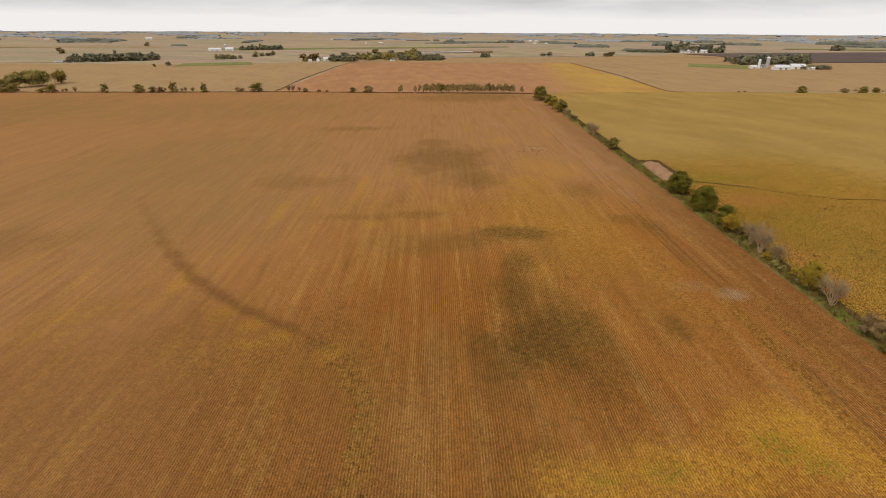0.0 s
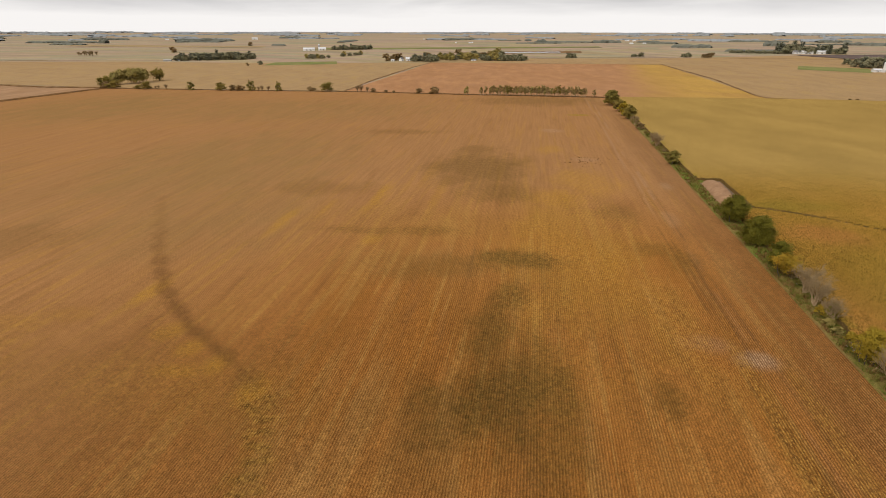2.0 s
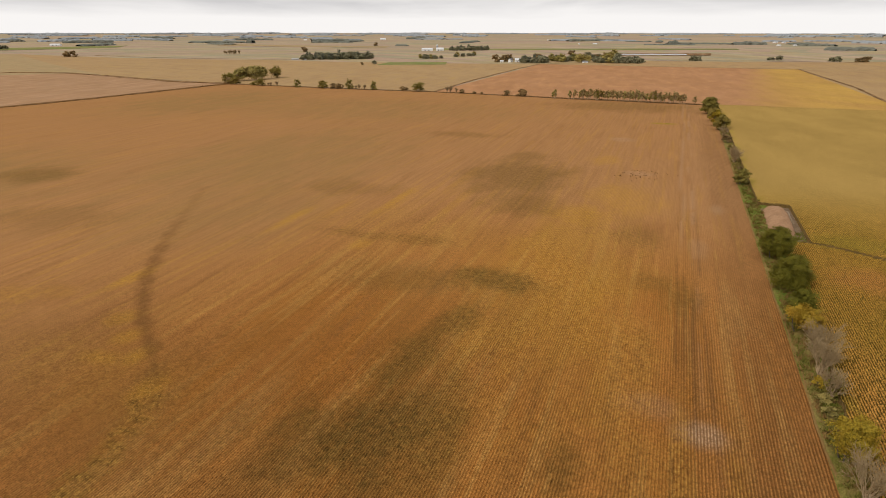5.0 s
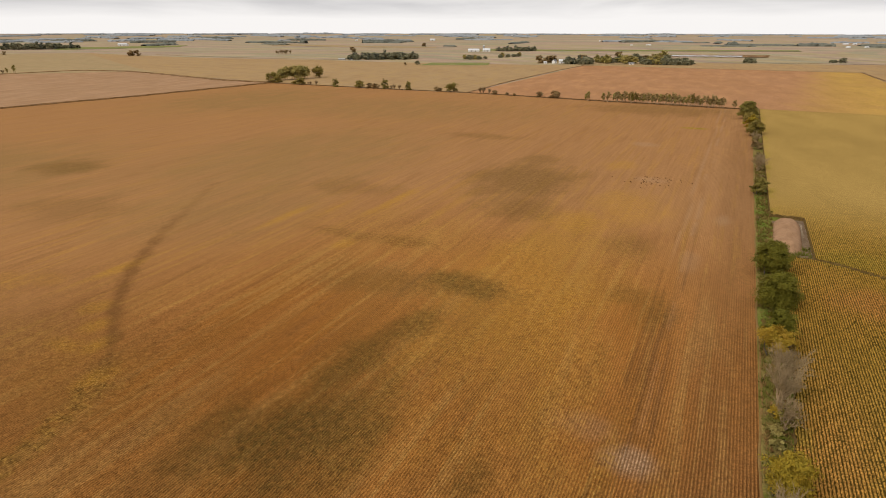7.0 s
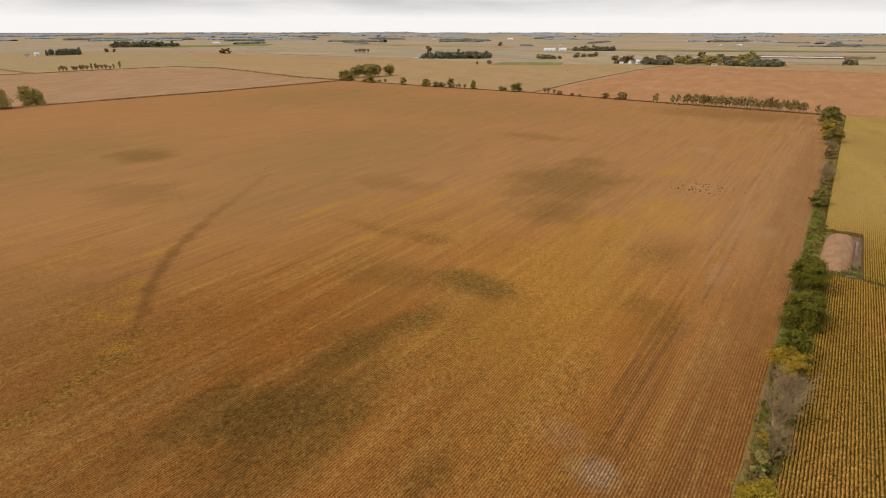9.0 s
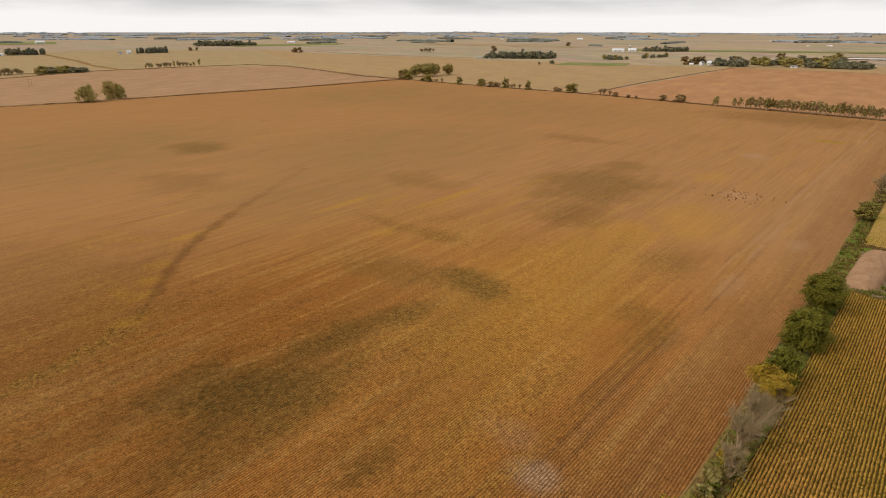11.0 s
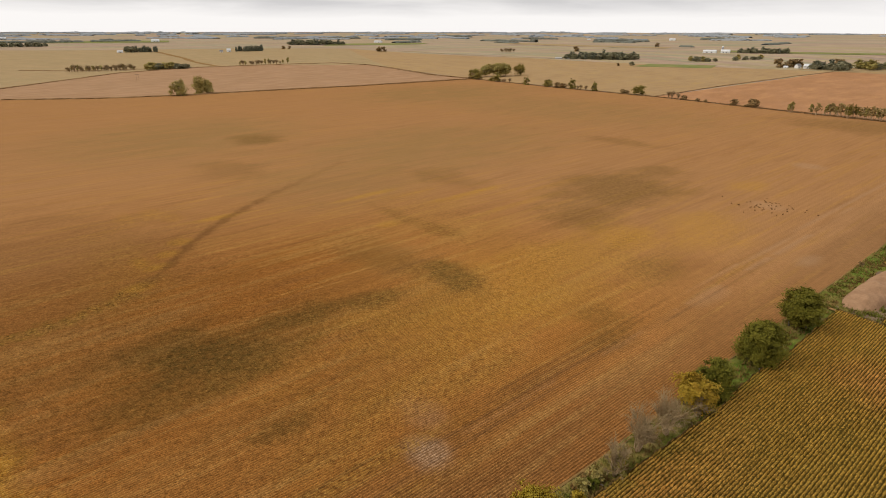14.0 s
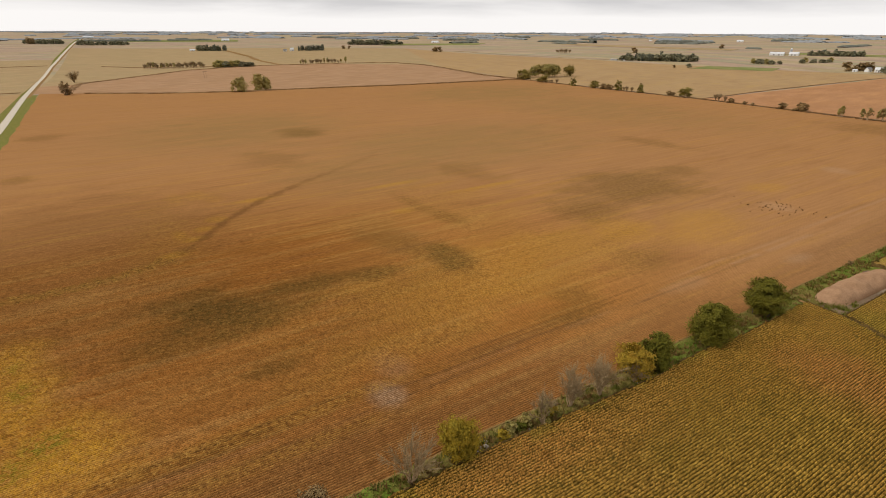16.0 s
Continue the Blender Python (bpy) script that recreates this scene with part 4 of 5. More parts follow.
def rock(x, y, size, seed):
    bm = bmesh.new()
    bmesh.ops.create_icosphere(bm, subdivisions=2, radius=size)
    rng = np.random.default_rng(seed)
    for v in bm.verts:
        v.co *= 0.75 + 0.4 * rng.random()
        v.co.z *= 0.6
    me = bpy.data.meshes.new("field_stone")
    bm.to_mesh(me)
    bm.free()
    me.materials.append(STONE)
    ob = tagged(new("field_stone", me), "pale weathered stone lying in the grass strip", "stone", "stones in the grass strip")
    ob.matrix_world = pose(x, y, float(land(x, y)) + 0.25 + size * 0.3, 0, 0, seed * 37)
    return ob


for _i, (_x1, _y1, _s1) in enumerate([(147.2, 199, 1.0), (148.6, 200.5, 0.8), (146.6, 197.6, 0.7), (148.0, 202.4, 0.6), (145.8, 200.0, 0.7), (147.6, 196.2, 0.6), (149.3, 204.5, 0.5), (150.2, 251, 0.5), (150.6, 285, 0.5), (149.2, 246, 0.45), (148.2, 212, 0.5)]):
    rock(_x1, _y1, _s1 * 0.75, _i + 1)


# ---------- trees ----------
def tube(path, radii, sides=6):
    """Places and faces of a tapered tube along a path."""
    path = np.asarray(path, float)
    co, n = [], len(path)
    for i, p in enumerate(path):
        d = path[min(i + 1, n - 1)] - path[max(i - 1, 0)]
        d /= np.linalg.norm(d) + 1e-9
        a = np.cross(d, (0.3, 0.9, 0.2))
        a /= np.linalg.norm(a)
        b = np.cross(d, a)
        ang = np.linspace(0, 2 * math.pi, sides, endpoint=False)
        co.append(p + radii[i] * (np.cos(ang)[:, None] * a + np.sin(ang)[:, None] * b))
    co = np.concatenate(co)
    f = [[i * sides + j, i * sides + (j + 1) % sides, (i + 1) * sides + (j + 1) % sides, (i + 1) * sides + j] for i in range(n - 1) for j in range(sides)]
    return co, np.array(f)


def join(pieces):
    co, fa, base = [], [], 0
    for c, f in pieces:
        co.append(c)
        fa.append(f + base)
        base += len(c)
    return np.concatenate(co), np.concatenate(fa)


def leaves(lobes, count, size, rng, hang=0.0):
    """Leaf sprays as bent quads, gathered in clumps on the outside of each lobe; lobes are rows of centre and radii."""
    lobes = np.asarray(lobes, float)
    vol = lobes[:, 3] * lobes[:, 4] + lobes[:, 4] * lobes[:, 5]
    clumps = max(34, count // 60)
    pick = rng.choice(len(lobes), clumps, p=vol / vol.sum())
    d = rng.normal(0, 1, (clumps, 3)) + (0, 0, 0.25)
    d /= np.linalg.norm(d, axis=1)[:, None]
    rad = rng.uniform(0.2, 1.0, clumps) ** 0.4 * rng.uniform(0.8, 1.2, clumps)
    mid = lobes[pick, :3] + d * lobes[pick, 3:] * rad[:, None]
    own = rng.integers(0, clumps, count)
    wide = lobes[pick, 3:][own] * rng.uniform(0.14, 0.3, clumps)[own][:, None]
    c = mid[own] + rng.normal(0, 1, (count, 3)) * wide
    c[:, 2] = np.maximum(c[:, 2], 0.15)
    n = 1.3 * d[own] + rng.normal(0, 0.45, (count, 3)) + (0, 0, 0.35)
    n /= np.linalg.norm(n, axis=1)[:, None]
    a = np.cross(n, rng.normal(0, 1, (count, 3)))
    a[:, 2] -= hang
    a /= np.linalg.norm(a, axis=1)[:, None]
    b = np.cross(n, a)
    s = size * rng.uniform(0.55, 1.4, count)[:, None]
    q = np.stack([c - a * s, c - b * s * 0.62 + n * s * 0.18, c + a * s, c + b * s * 0.62 + n * s * 0.18], 1)
    return q.reshape(-1, 3), np.arange(4 * count).reshape(-1, 4)


def crown_lobes(rng, width, height, foot, n, fat=1.0):
    """Uneven lobes that fill a crown from foot to height."""
    out = []
    for i in range(n):
        v = (i + 0.5) / n
        z = foot + (height - foot) * (0.15 + 0.72 * v)
        reach = width * 0.5 * (0.78 * math.sin(math.pi * (0.2 + 0.7 * v)) ** 0.6)
        a = i * 2.4 + rng.uniform(-0.5, 0.5)
        k = rng.uniform(0.35, 0.75) if v < 0.85 else rng.uniform(0.0, 0.35)
        r = width * rng.uniform(0.16, 0.25) * fat
        out.append((reach * k * math.cos(a), reach * k * math.sin(a), z, r, r, r * rng.uniform(0.6, 0.85) * (height - foot) / width * 1.15))
    return out


def tree(name, x, y, height, width, leaf, bark, count, size, seed, label, category="tree", group="", foot=0.18, lobes=11, stems=1, hang=0.0, limbs=5, fat=1.0):
    rng = np.random.default_rng(seed)
    base = new(name)
    base.matrix_world = pose(x, y, float(land(x, y)))
    tagged(base, label, category, group)
    for s in range(stems):
        a = rng.uniform(0, 2 * math.pi)
        off = np.array([math.cos(a), math.sin(a), 0]) * (width * 0.12 if stems > 1 else 0)
        top = np.array([rng.normal(0, 0.06) * width, rng.normal(0, 0.06) * width, height * 0.72]) + off * 1.8
        path = [off + (0, 0, -0.3), off * 1.1 + top * 0.33, off * 0.6 + top * 0.62, top]
        r0 = 0.022 * height / math.sqrt(stems)
        co, f = tube(path, [r0 * 1.3, r0, r0 * 0.7, r0 * 0.2], 7)
        trunk = part("trunk", mesh_of("trunk", co, f, bark, True), base)
    for i in range(limbs):
        a, z = i * 2.4 + rng.uniform(-0.4, 0.4), height * rng.uniform(0.22, 0.5)
        out = width * rng.uniform(0.28, 0.42)
        p0 = np.array([0, 0, z])
        p2 = np.array([math.cos(a) * out, math.sin(a) * out, z + height * rng.uniform(0.12, 0.3)])
        co, f = tube([p0, p0 * 0.45 + p2 * 0.55 + (0, 0, 0.02 * height), p2], [0.010 * height, 0.007 * height, 0.002 * height], 5)
        part("limb", mesh_of("limb", co, f, bark, True), trunk)
    lb = crown_lobes(rng, width, height, foot * height, lobes, fat)
    co, f = leaves(lb, count, size, rng, hang)
    part("crown", mesh_of("crown", co, f, leaf), base)
    return base


def bare_tree(name, x, y, height, width, seed, label, category="tree", group="", leaf=None, count=0, material=None, sprays=1700):
    """A leafless tree: several forking stems and a haze of thin twigs."""
    rng = np.random.default_rng(seed)
    base = new(name)
    base.matrix_world = pose(x, y, float(land(x, y)))
    tagged(base, label, category, group)
    bark = material or PALEBARK
    twig, tips = [], []

    def grow(p, d, length, r, depth):
        mid = p + d * length * 0.5 + rng.normal(0, 0.05, 3) * length
        end = p + d * length + rng.normal(0, 0.06, 3) * length
        piece = tube([p, mid, end], [r, r * 0.8, r * 0.55], 5 if depth < 2 else 3)
        tips.append((mid, d, length))
        tips.append((end, d, length))
        if depth == 0:
            part("stem", mesh_of("stem", *piece, bark, True), base)
        else:
            twig.append(piece)
        if depth == 3:
            return
        for _ in range(3):
            nd = d + rng.normal(0, 0.24, 3)
            nd[2] = abs(nd[2]) * 0.9 + 0.1
            nd /= np.linalg.norm(nd)
            grow(p + (end - p) * rng.uniform(0.5, 1.0), nd, length * rng.uniform(0.55, 0.8), max(r * 0.6, 0.04), depth + 1)

    for i in range(12):
        a, lean = i * 2.4 + rng.uniform(-0.3, 0.3), rng.uniform(0.1, 0.50) * width / height
        d = np.array([math.cos(a) * lean, math.sin(a) * lean, 1.0])
        grow(np.array([0, 0, -0.2]), d / np.linalg.norm(d), height * rng.uniform(0.40, 0.52), 0.0160 * height, 0)
    own = rng.integers(0, len(tips), sprays)
    p0 = np.array([t[0] for t in tips])[own]
    d0 = np.array([t[1] for t in tips])[own] + rng.normal(0, 0.5, (sprays, 3))
    d0 /= np.linalg.norm(d0, axis=1)[:, None]
    side = np.cross(d0, rng.normal(0, 1, (sprays, 3)))
    side /= np.linalg.norm(side, axis=1)[:, None]
    ln = height * rng.uniform(0.05, 0.15, sprays)[:, None]
    w = 0.0034 * height
    q = np.stack([p0 - side * w, p0 + side * w, p0 + d0 * ln + side * w * 0.4, p0 + d0 * ln - side * w * 0.4], 1)
    co, f = join(twig + [(q.reshape(-1, 3), np.arange(4 * sprays).reshape(-1, 4))])
    part("branchwork", mesh_of("branchwork", co, f, material or TWIG), base, "bare grey-brown twigs")
    if leaf is not None:
        co, f = leaves(crown_lobes(rng, width * 0.8, height * 0.8, 0.1 * height, 7), count, 0.35, rng)
        part("crown", mesh_of("crown", co, f, leaf), base, "last sparse leaves")
    return base


# the hedge row on the grass strip, from the road end northwards
HR = "hedge row trees"
tree("shrub", 146, 131, 7.5, 10, L_OLIVE, BARK, 4200, 0.32, 101, "olive-brown shrub at the edge of the beans", "shrub", HR, 0.05, 9, 3)
tree("shrub", 145, 145, 8.0, 10, L_OLIVE, BARK, 4200, 0.32, 102, "olive-brown leafy shrub over green grass", "shrub", HR, 0.05, 9, 3)
tree("shrub", 145.5, 156, 8.5, 10.5, L_BROWN, BARK, 4000, 0.32, 103, "brownish shrub thinning in autumn", "shrub", HR, 0.05, 9, 3)
bare_tree("bare_tree", 147.2, 178, 10.5, 12, 104, "grey leafless tree with a fine round crown", "tree", HR)
tree("willow_tree", 146.6, 190.8, 11.4, 12.0, L_WILLOW, BARK, 12000, 0.27, 105, "yellow-green willow with hanging sprays", "tree", HR, 0.12, 14, 3, 0.9, 7)
tree("shrub", 148, 203.5, 4.0, 4.0, L_WILLOW, BARK, 900, 0.30, 106, "small yellow-green bush beside pale stones", "shrub", HR, 0.05, 6, 2)
bare_tree("bare_tree", 148.2, 216.5, 9.0, 8.5, 107, "grey leafless shrub with a few olive leaves", "shrub", HR, L_OLIVE, 420)
tree("shrub", 146.4, 220.0, 5.2, 5.0, L_WILLOW, BARK, 1100, 0.28, 124, "small yellowing bush among the bare trees", "shrub", HR, 0.05, 6, 2)
tree("shrub", 146.2, 213, 3.4, 4.8, L_COTTON, BARK, 1000, 0.26, 125, "olive bush under the bare trees", "shrub", HR, 0.05, 6, 2)
tree("shrub", 146.0, 208, 3.0, 4.6, L_COTTON, BARK, 1000, 0.26, 118, "low olive bush under the bare trees", "shrub", HR, 0.05, 6, 2)
bare_tree("bare_tree", 147.4, 227, 11.0, 8.5, 108, "pale grey leafless tree with upright limbs", "tree", HR)
bare_tree("bare_tree", 148.2, 237.5, 11.4, 8.5, 109, "dark grey leafless tree with dense twigs", "tree", HR)
tree("maple_tree", 147.0, 252.5, 10.6, 13.0, L_YELLOW, BARK, 8000, 0.30, 110, "golden-yellow autumn tree in the hedge row", "tree", HR, 0.20, 13, 2, 0.0, 5, 1.15)
bare_tree("bare_tree", 149.2, 250.8, 6.8, 7.5, 126, "brown twiggy shrub under the yellow tree", "shrub", HR, L_BROWN, 900, TWIG, 2200)
tree("elm_tree", 147.6, 262, 11.8, 11.5, L_GREEN, BARK, 11000, 0.29, 111, "dark green leafy tree behind a yellow one", "tree", HR, 0.08, 12, 1)
tree("elm_tree", 148.2, 288.2, 14.6, 17.0, L_GREEN, BARK, 24000, 0.30, 112, "big round green tree with a broad crown", "tree", HR, 0.06, 24, 2, 0.0, 8, 0.86)
tree("elm_tree", 147.4, 319.5, 14.4, 17.0, L_GREEN, BARK, 22000, 0.30, 113, "big green tree beside the spoil heap", "tree", HR, 0.06, 22, 2, 0.0, 8, 0.86)
tree("shrub", 144.0, 444.5, 10.2, 12.5, L_OLIVE, BARK, 6000, 0.4, 114, "dense dark olive bush on the grass strip", "shrub", HR, 0.04, 11, 3)
bare_tree("bare_tree", 145, 507, 10.5, 10.5, 115, "brown leafless shrub in the hedge row", "shrub", HR, L_BROWN, 260)
bare_tree("bare_tree", 145, 526, 9.0, 10, 119, "brown twiggy shrub in the hedge row", "shrub", HR, L_BROWN, 260)
tree("shrub", 144.5, 585, 7.5, 11, L_BROWN, BARK, 2000, 0.5, 116, "low brownish bush in the hedge row", "shrub", HR, 0.05, 9, 3)
bare_tree("bare_tree", 144, 612, 9.0, 11, 117, "grey leafless shrub in the hedge row", "shrub", HR, L_OLIVE, 260)
tree("tree", 143, 648, 15, 17, L_OLIVE, BARK, 5200, 0.6, 120, "olive-yellow tree near the field corner", "tree", HR, 0.06, 13, 2)
tree("tree", 140.5, 672, 14.5, 15, L_WILLOW, BARK, 4400, 0.6, 121, "yellow-green tree near the field corner", "tree", HR, 0.06, 12, 2)
tree("tree", 139, 702, 14, 17, L_OLIVE, BARK, 4400, 0.6, 122, "olive tree near the field corner", "tree", HR, 0.06, 12, 2)
tree("tree", 137, 752, 19, 27, L_OLIVE, BARK, 8000, 0.7, 123, "broad olive-green tree at the field corner", "tree", HR, 0.05, 18, 3)
for _i, (_x1, _y1, _h1) in enumerate([(146, 470, 3.5), (147, 486, 3.0), (145, 548, 4.0), (146, 563, 3.4), (145, 630, 4.5), (147, 210, 2.6), (150, 246, 2.6), (144, 395, 2.2), (146, 340, 3.0), (150, 404, 2.6), (145, 730, 6.0)]):
    tree("shrub", _x1, _y1, _h1, _h1 * 1.4, (L_OLIVE, L_BROWN, L_GREEN)[_i % 3], BARK, 420, 0.3, 140 + _i, "small ragged bush in the grass strip", "shrub", HR, 0.05, 6, 2, 0, 2)

# kinds of tree for the middle distance: one of each is built, the rest are copies


def windbreak(x, y, seed, h, leaf, label):
    return tree("windbreak_tree", x, y, h, h * 0.55, leaf, PALEBARK, 820, 0.5, seed, label, "tree", "windbreak along the field border", 0.15, 9, 3, 0, 3, 1.0)


def spot(x, y, s=1.0, turn=0.0, stretch=1.0):
    return Matrix.LocRotScale((x, y, float(land(x, y))), Euler((0, 0, turn)), (s, s, s * stretch))


_rt = random.Random(7)
wb_a = windbreak(-36, 847, 201, 14, L_COTTON, "thin windbreak tree with pale stems and tan leaves")
wb_b = windbreak(-29, 846.5, 202, 15, L_TAN, "thin windbreak tree with pale stems and dry leaves")
wb_c = windbreak(2, 843, 203, 14, L_OLIVE, "dense olive windbreak tree with pale stems")
for _i in range(42):
    _x1 = -23 + _i * 3.3 + _rt.uniform(-1, 1)
    if _x1 < 112:
        _y1 = float(border(_x1)) - 8 + 0.0 + 10
        _p = wb_c if (0 < _x1 < 12 or 66 < _x1 < 78) and _rt.random() < 0.8 else (wb_a, wb_b, wb_b)[_i % 3]
        copy_thing(_p, spot(_x1, _y1, _rt.uniform(0.85, 1.12), _rt.uniform(0, 6.28)))
copy_thing(wb_a, spot(-57, 850, 1.05, 1.0))
copy_thing(wb_a, spot(-60, 851, 0.85, 2.0))
copy_thing(wb_b, spot(123, 830, 0.75, 2.0))

BG = "bushes along the field border"
bush_a = tree("bush", -110, 870, 11, 16, L_BROWN, BARK, 1500, 0.8, 211, "brownish bush in the field border ditch", "bush", BG, 0.0, 9, 2, 0, 4, 1.5)
bush_b = tree("bush", -292, 900, 13, 24, L_OLIVE, BARK, 1900, 0.8, 212, "broad olive bush in the field border ditch", "bush", BG, 0.0, 12, 3, 0, 4, 1.5)
bush_c = tree("bush", -547, 917, 13.5, 12, L_OLIVE, BARK, 1300, 0.75, 213, "upright dark olive tree on the field border", "bush", BG, 0.0, 9, 2, 0, 4, 1.5)
twiggy = bare_tree("bare_tree", -233, 893, 10, 8, 214, "thin leafless tree on the field border", "tree", BG, L_BROWN, 60)
for _p, _x1, _y1, _s1 in [(bush_a, -135, 874, 0.75), (twiggy, -222, 890, 0.8), (bush_a, -212, 888, 0.6), (twiggy, -240, 896, 0.9), (bush_a, -324, 905, 0.65), (bush_a, -318, 906, 0.5), (bush_c, -379, 904, 0.95),
                          (bush_c, -431, 910, 1.1), (bush_b, -488, 912, 0.9), (bush_a, -466, 912, 0.9), (bush_a, -452, 911, 0.85), (twiggy, -398, 906, 0.8), (twiggy, -410, 907, 0.85), (twiggy, -416, 907, 0.7), (bush_b, -642, 930, 0.95),
                          (bush_b, -662, 933, 0.5), (twiggy, -600, 925, 0.9), (twiggy, -616, 927, 0.7), (twiggy, -622, 928, 0.6), (bush_b, -716, 944, 1.05), (bush_a, -738, 950, 1.2), (bush_a, -190, 884, 0.4), (bush_a, -176, 880, 0.35),
                          (bush_b, 510, 781, 0.72), (bush_a, 566, 774, 0.7), (bush_b, 590, 772, 0.7), (bush_b, 606, 769, 0.62), (bush_a, 430, 797, 0.3), (bush_a, 438, 796, 0.3), (bush_a, 640, 764, 0.6), (bush_a, 700, 757, 0.8)]:
    copy_thing(_p, spot(_x1, _y1, _s1, _rt.uniform(0, 6.28)))

# the cottonwood clump on the north-west corner
CG = "cottonwood clump"
cot_a = tree("cottonwood_tree", -757, 1014, 25, 25, L_COTTON, PALEBARK, 3400, 0.95, 221, "tall cottonwood with pale trunks and olive crown", "tree", CG, 0.16, 16, 4, 0, 5, 1.5)
cot_b = tree("cottonwood_tree", -724, 1082, 25, 27, L_OLIVE, BARK, 3400, 1.0, 222, "lone dark olive cottonwood beside the clump", "tree", CG, 0.10, 16, 1, 0, 5, 1.5)
for _x1, _y1, _s1 in [(-748, 1024, 1.02), (-738, 1034, 1.04), (-728, 1042, 0.98), (-752, 1036, 1.0), (-742, 1048, 0.95), (-764, 1006, 0.85), (-734, 1022, 0.92)]:
    copy_thing(cot_a, spot(_x1, _y1, _s1, _rt.uniform(0, 6.28)))
for _x1, _y1, _s1 in [(-760, 984, 0.8), (-754, 968, 1.05)]:
    copy_thing(bush_b, spot(_x1, _y1, _s1 * 1.3, _rt.uniform(0, 6.28)))

# trees on the west ditch
WG = "trees on the west ditch"
west_a = tree("cottonwood_tree", -879, 374, 28, 27, L_COTTON, PALEBARK, 4200, 0.95, 231, "tall olive tree with several pale trunks", "tree", WG, 0.02, 18, 4, 0, 5, 1.5)
west_b = tree("cottonwood_tree", -888, 412, 27, 27, L_COTTON, PALEBARK, 4200, 0.95, 232, "tall spreading olive tree on the ditch", "tree", WG, 0.02, 18, 4, 0, 5, 1.5)
copy_thing(west_a, spot(-893, 428, 0.85, 2.0))
dark_bush = tree("bush", -1047, 92, 23, 21, L_BROWN, BARK, 1900, 1.0, 233, "dense dark brown bush near the road", "bush", WG, 0.0, 14, 3, 0, 4, 1.5)
bare_tree("bare_tree", -1424, 102, 25, 24, 234, "large twiggy tree turning brown by the road", "tree", WG, L_BROWN, 3600, TWIG, 2500)

# groves of the middle distance
FARGROUP = "grove trees far off"
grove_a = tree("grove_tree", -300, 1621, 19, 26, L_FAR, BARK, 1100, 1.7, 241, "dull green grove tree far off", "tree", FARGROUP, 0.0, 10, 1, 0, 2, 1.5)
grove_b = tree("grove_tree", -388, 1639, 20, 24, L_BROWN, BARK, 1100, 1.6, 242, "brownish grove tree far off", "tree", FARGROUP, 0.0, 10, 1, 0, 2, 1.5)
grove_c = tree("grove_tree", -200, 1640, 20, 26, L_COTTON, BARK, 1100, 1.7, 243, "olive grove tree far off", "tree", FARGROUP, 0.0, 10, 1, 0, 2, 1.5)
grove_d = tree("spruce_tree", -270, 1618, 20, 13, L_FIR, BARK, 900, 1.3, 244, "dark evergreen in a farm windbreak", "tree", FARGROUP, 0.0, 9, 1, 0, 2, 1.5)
KINDS = {"w": wb_a, "a": grove_a, "b": grove_b, "c": grove_c, "d": grove_d, "t": twiggy}


def grove(x0, y0, x1, y1, depth, n, kinds, s=1.0, seed=1):
    """Trees scattered along a line, with their kinds named by letters."""
    r = random.Random(seed)
    dx, dy = x1 - x0, y1 - y0
    k = math.hypot(dx, dy) or 1
    n = n if n < 4 else int(n * 1.05)
    for i in range(n):
        u, v = (i + r.uniform(0.1, 0.9)) / n, r.uniform(-0.5, 0.5) * depth
        copy_thing(KINDS[r.choice(kinds)], spot(x0 + dx * u - dy / k * v, y0 + dy * u + dx / k * v, s * r.uniform(0.75, 1.2), r.uniform(0, 6.28), r.uniform(0.85, 1.1)))


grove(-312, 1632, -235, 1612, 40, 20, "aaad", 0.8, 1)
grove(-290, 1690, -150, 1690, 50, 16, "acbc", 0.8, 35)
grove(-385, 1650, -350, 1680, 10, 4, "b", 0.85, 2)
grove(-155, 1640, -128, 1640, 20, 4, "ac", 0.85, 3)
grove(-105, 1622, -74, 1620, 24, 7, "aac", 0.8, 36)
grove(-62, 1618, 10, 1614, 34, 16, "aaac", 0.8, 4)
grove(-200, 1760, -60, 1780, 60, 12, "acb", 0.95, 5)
grove(130, 1705, 152, 1708, 10, 3, "a", 0.75, 6)
grove(310, 1746, 340, 1746, 10, 3, "ab", 0.55, 7)
grove(440, 1690, 452, 1690, 10, 2, "a", 0.7, 8)
grove(485, 1680, 515, 1676, 10, 4, "b", 0.55, 9)
grove(690, 1330, 850, 1300, 70, 26, "aaad", 1.0, 10)
grove(745, 1162, 800, 1150, 16, 9, "a", 0.5, 11)
grove(704, 1390, 712, 1390, 4, 1, "a", 0.9, 12)
grove(730, 1830, 890, 1800, 60, 20, "aad", 1.15, 13)
grove(622, 1895, 733, 1815, 20, 18, "a", 0.5, 14)
grove(1290, 1890, 1330, 1880, 30, 4, "a", 1.0, 15)
grove(-1375, 2085, -1362, 2085, 5, 2, "b", 1.1, 16)
grove(-1100, 1700, -870, 1770, 60, 58, "aaad", 1.0, 17)
grove(-748, 1496, -746, 1496, 2, 1, "b", 0.45, 18)
grove(-727, 1530, -725, 1530, 2, 1, "a", 0.55, 19)
grove(-800, 2310, -640, 2350, 50, 26, "aad", 0.85, 20)
grove(-690, 1775, -620, 1790, 15, 8, "ac", 0.65, 21)
grove(-610, 1860, -560, 1960, 20, 9, "ac", 0.6, 22)
grove(-1345, 2655, -1343, 2655, 3, 1, "b", 1.25, 23)
grove(-2040, 1500, -2000, 1520, 12, 4, "b", 0.85, 24)
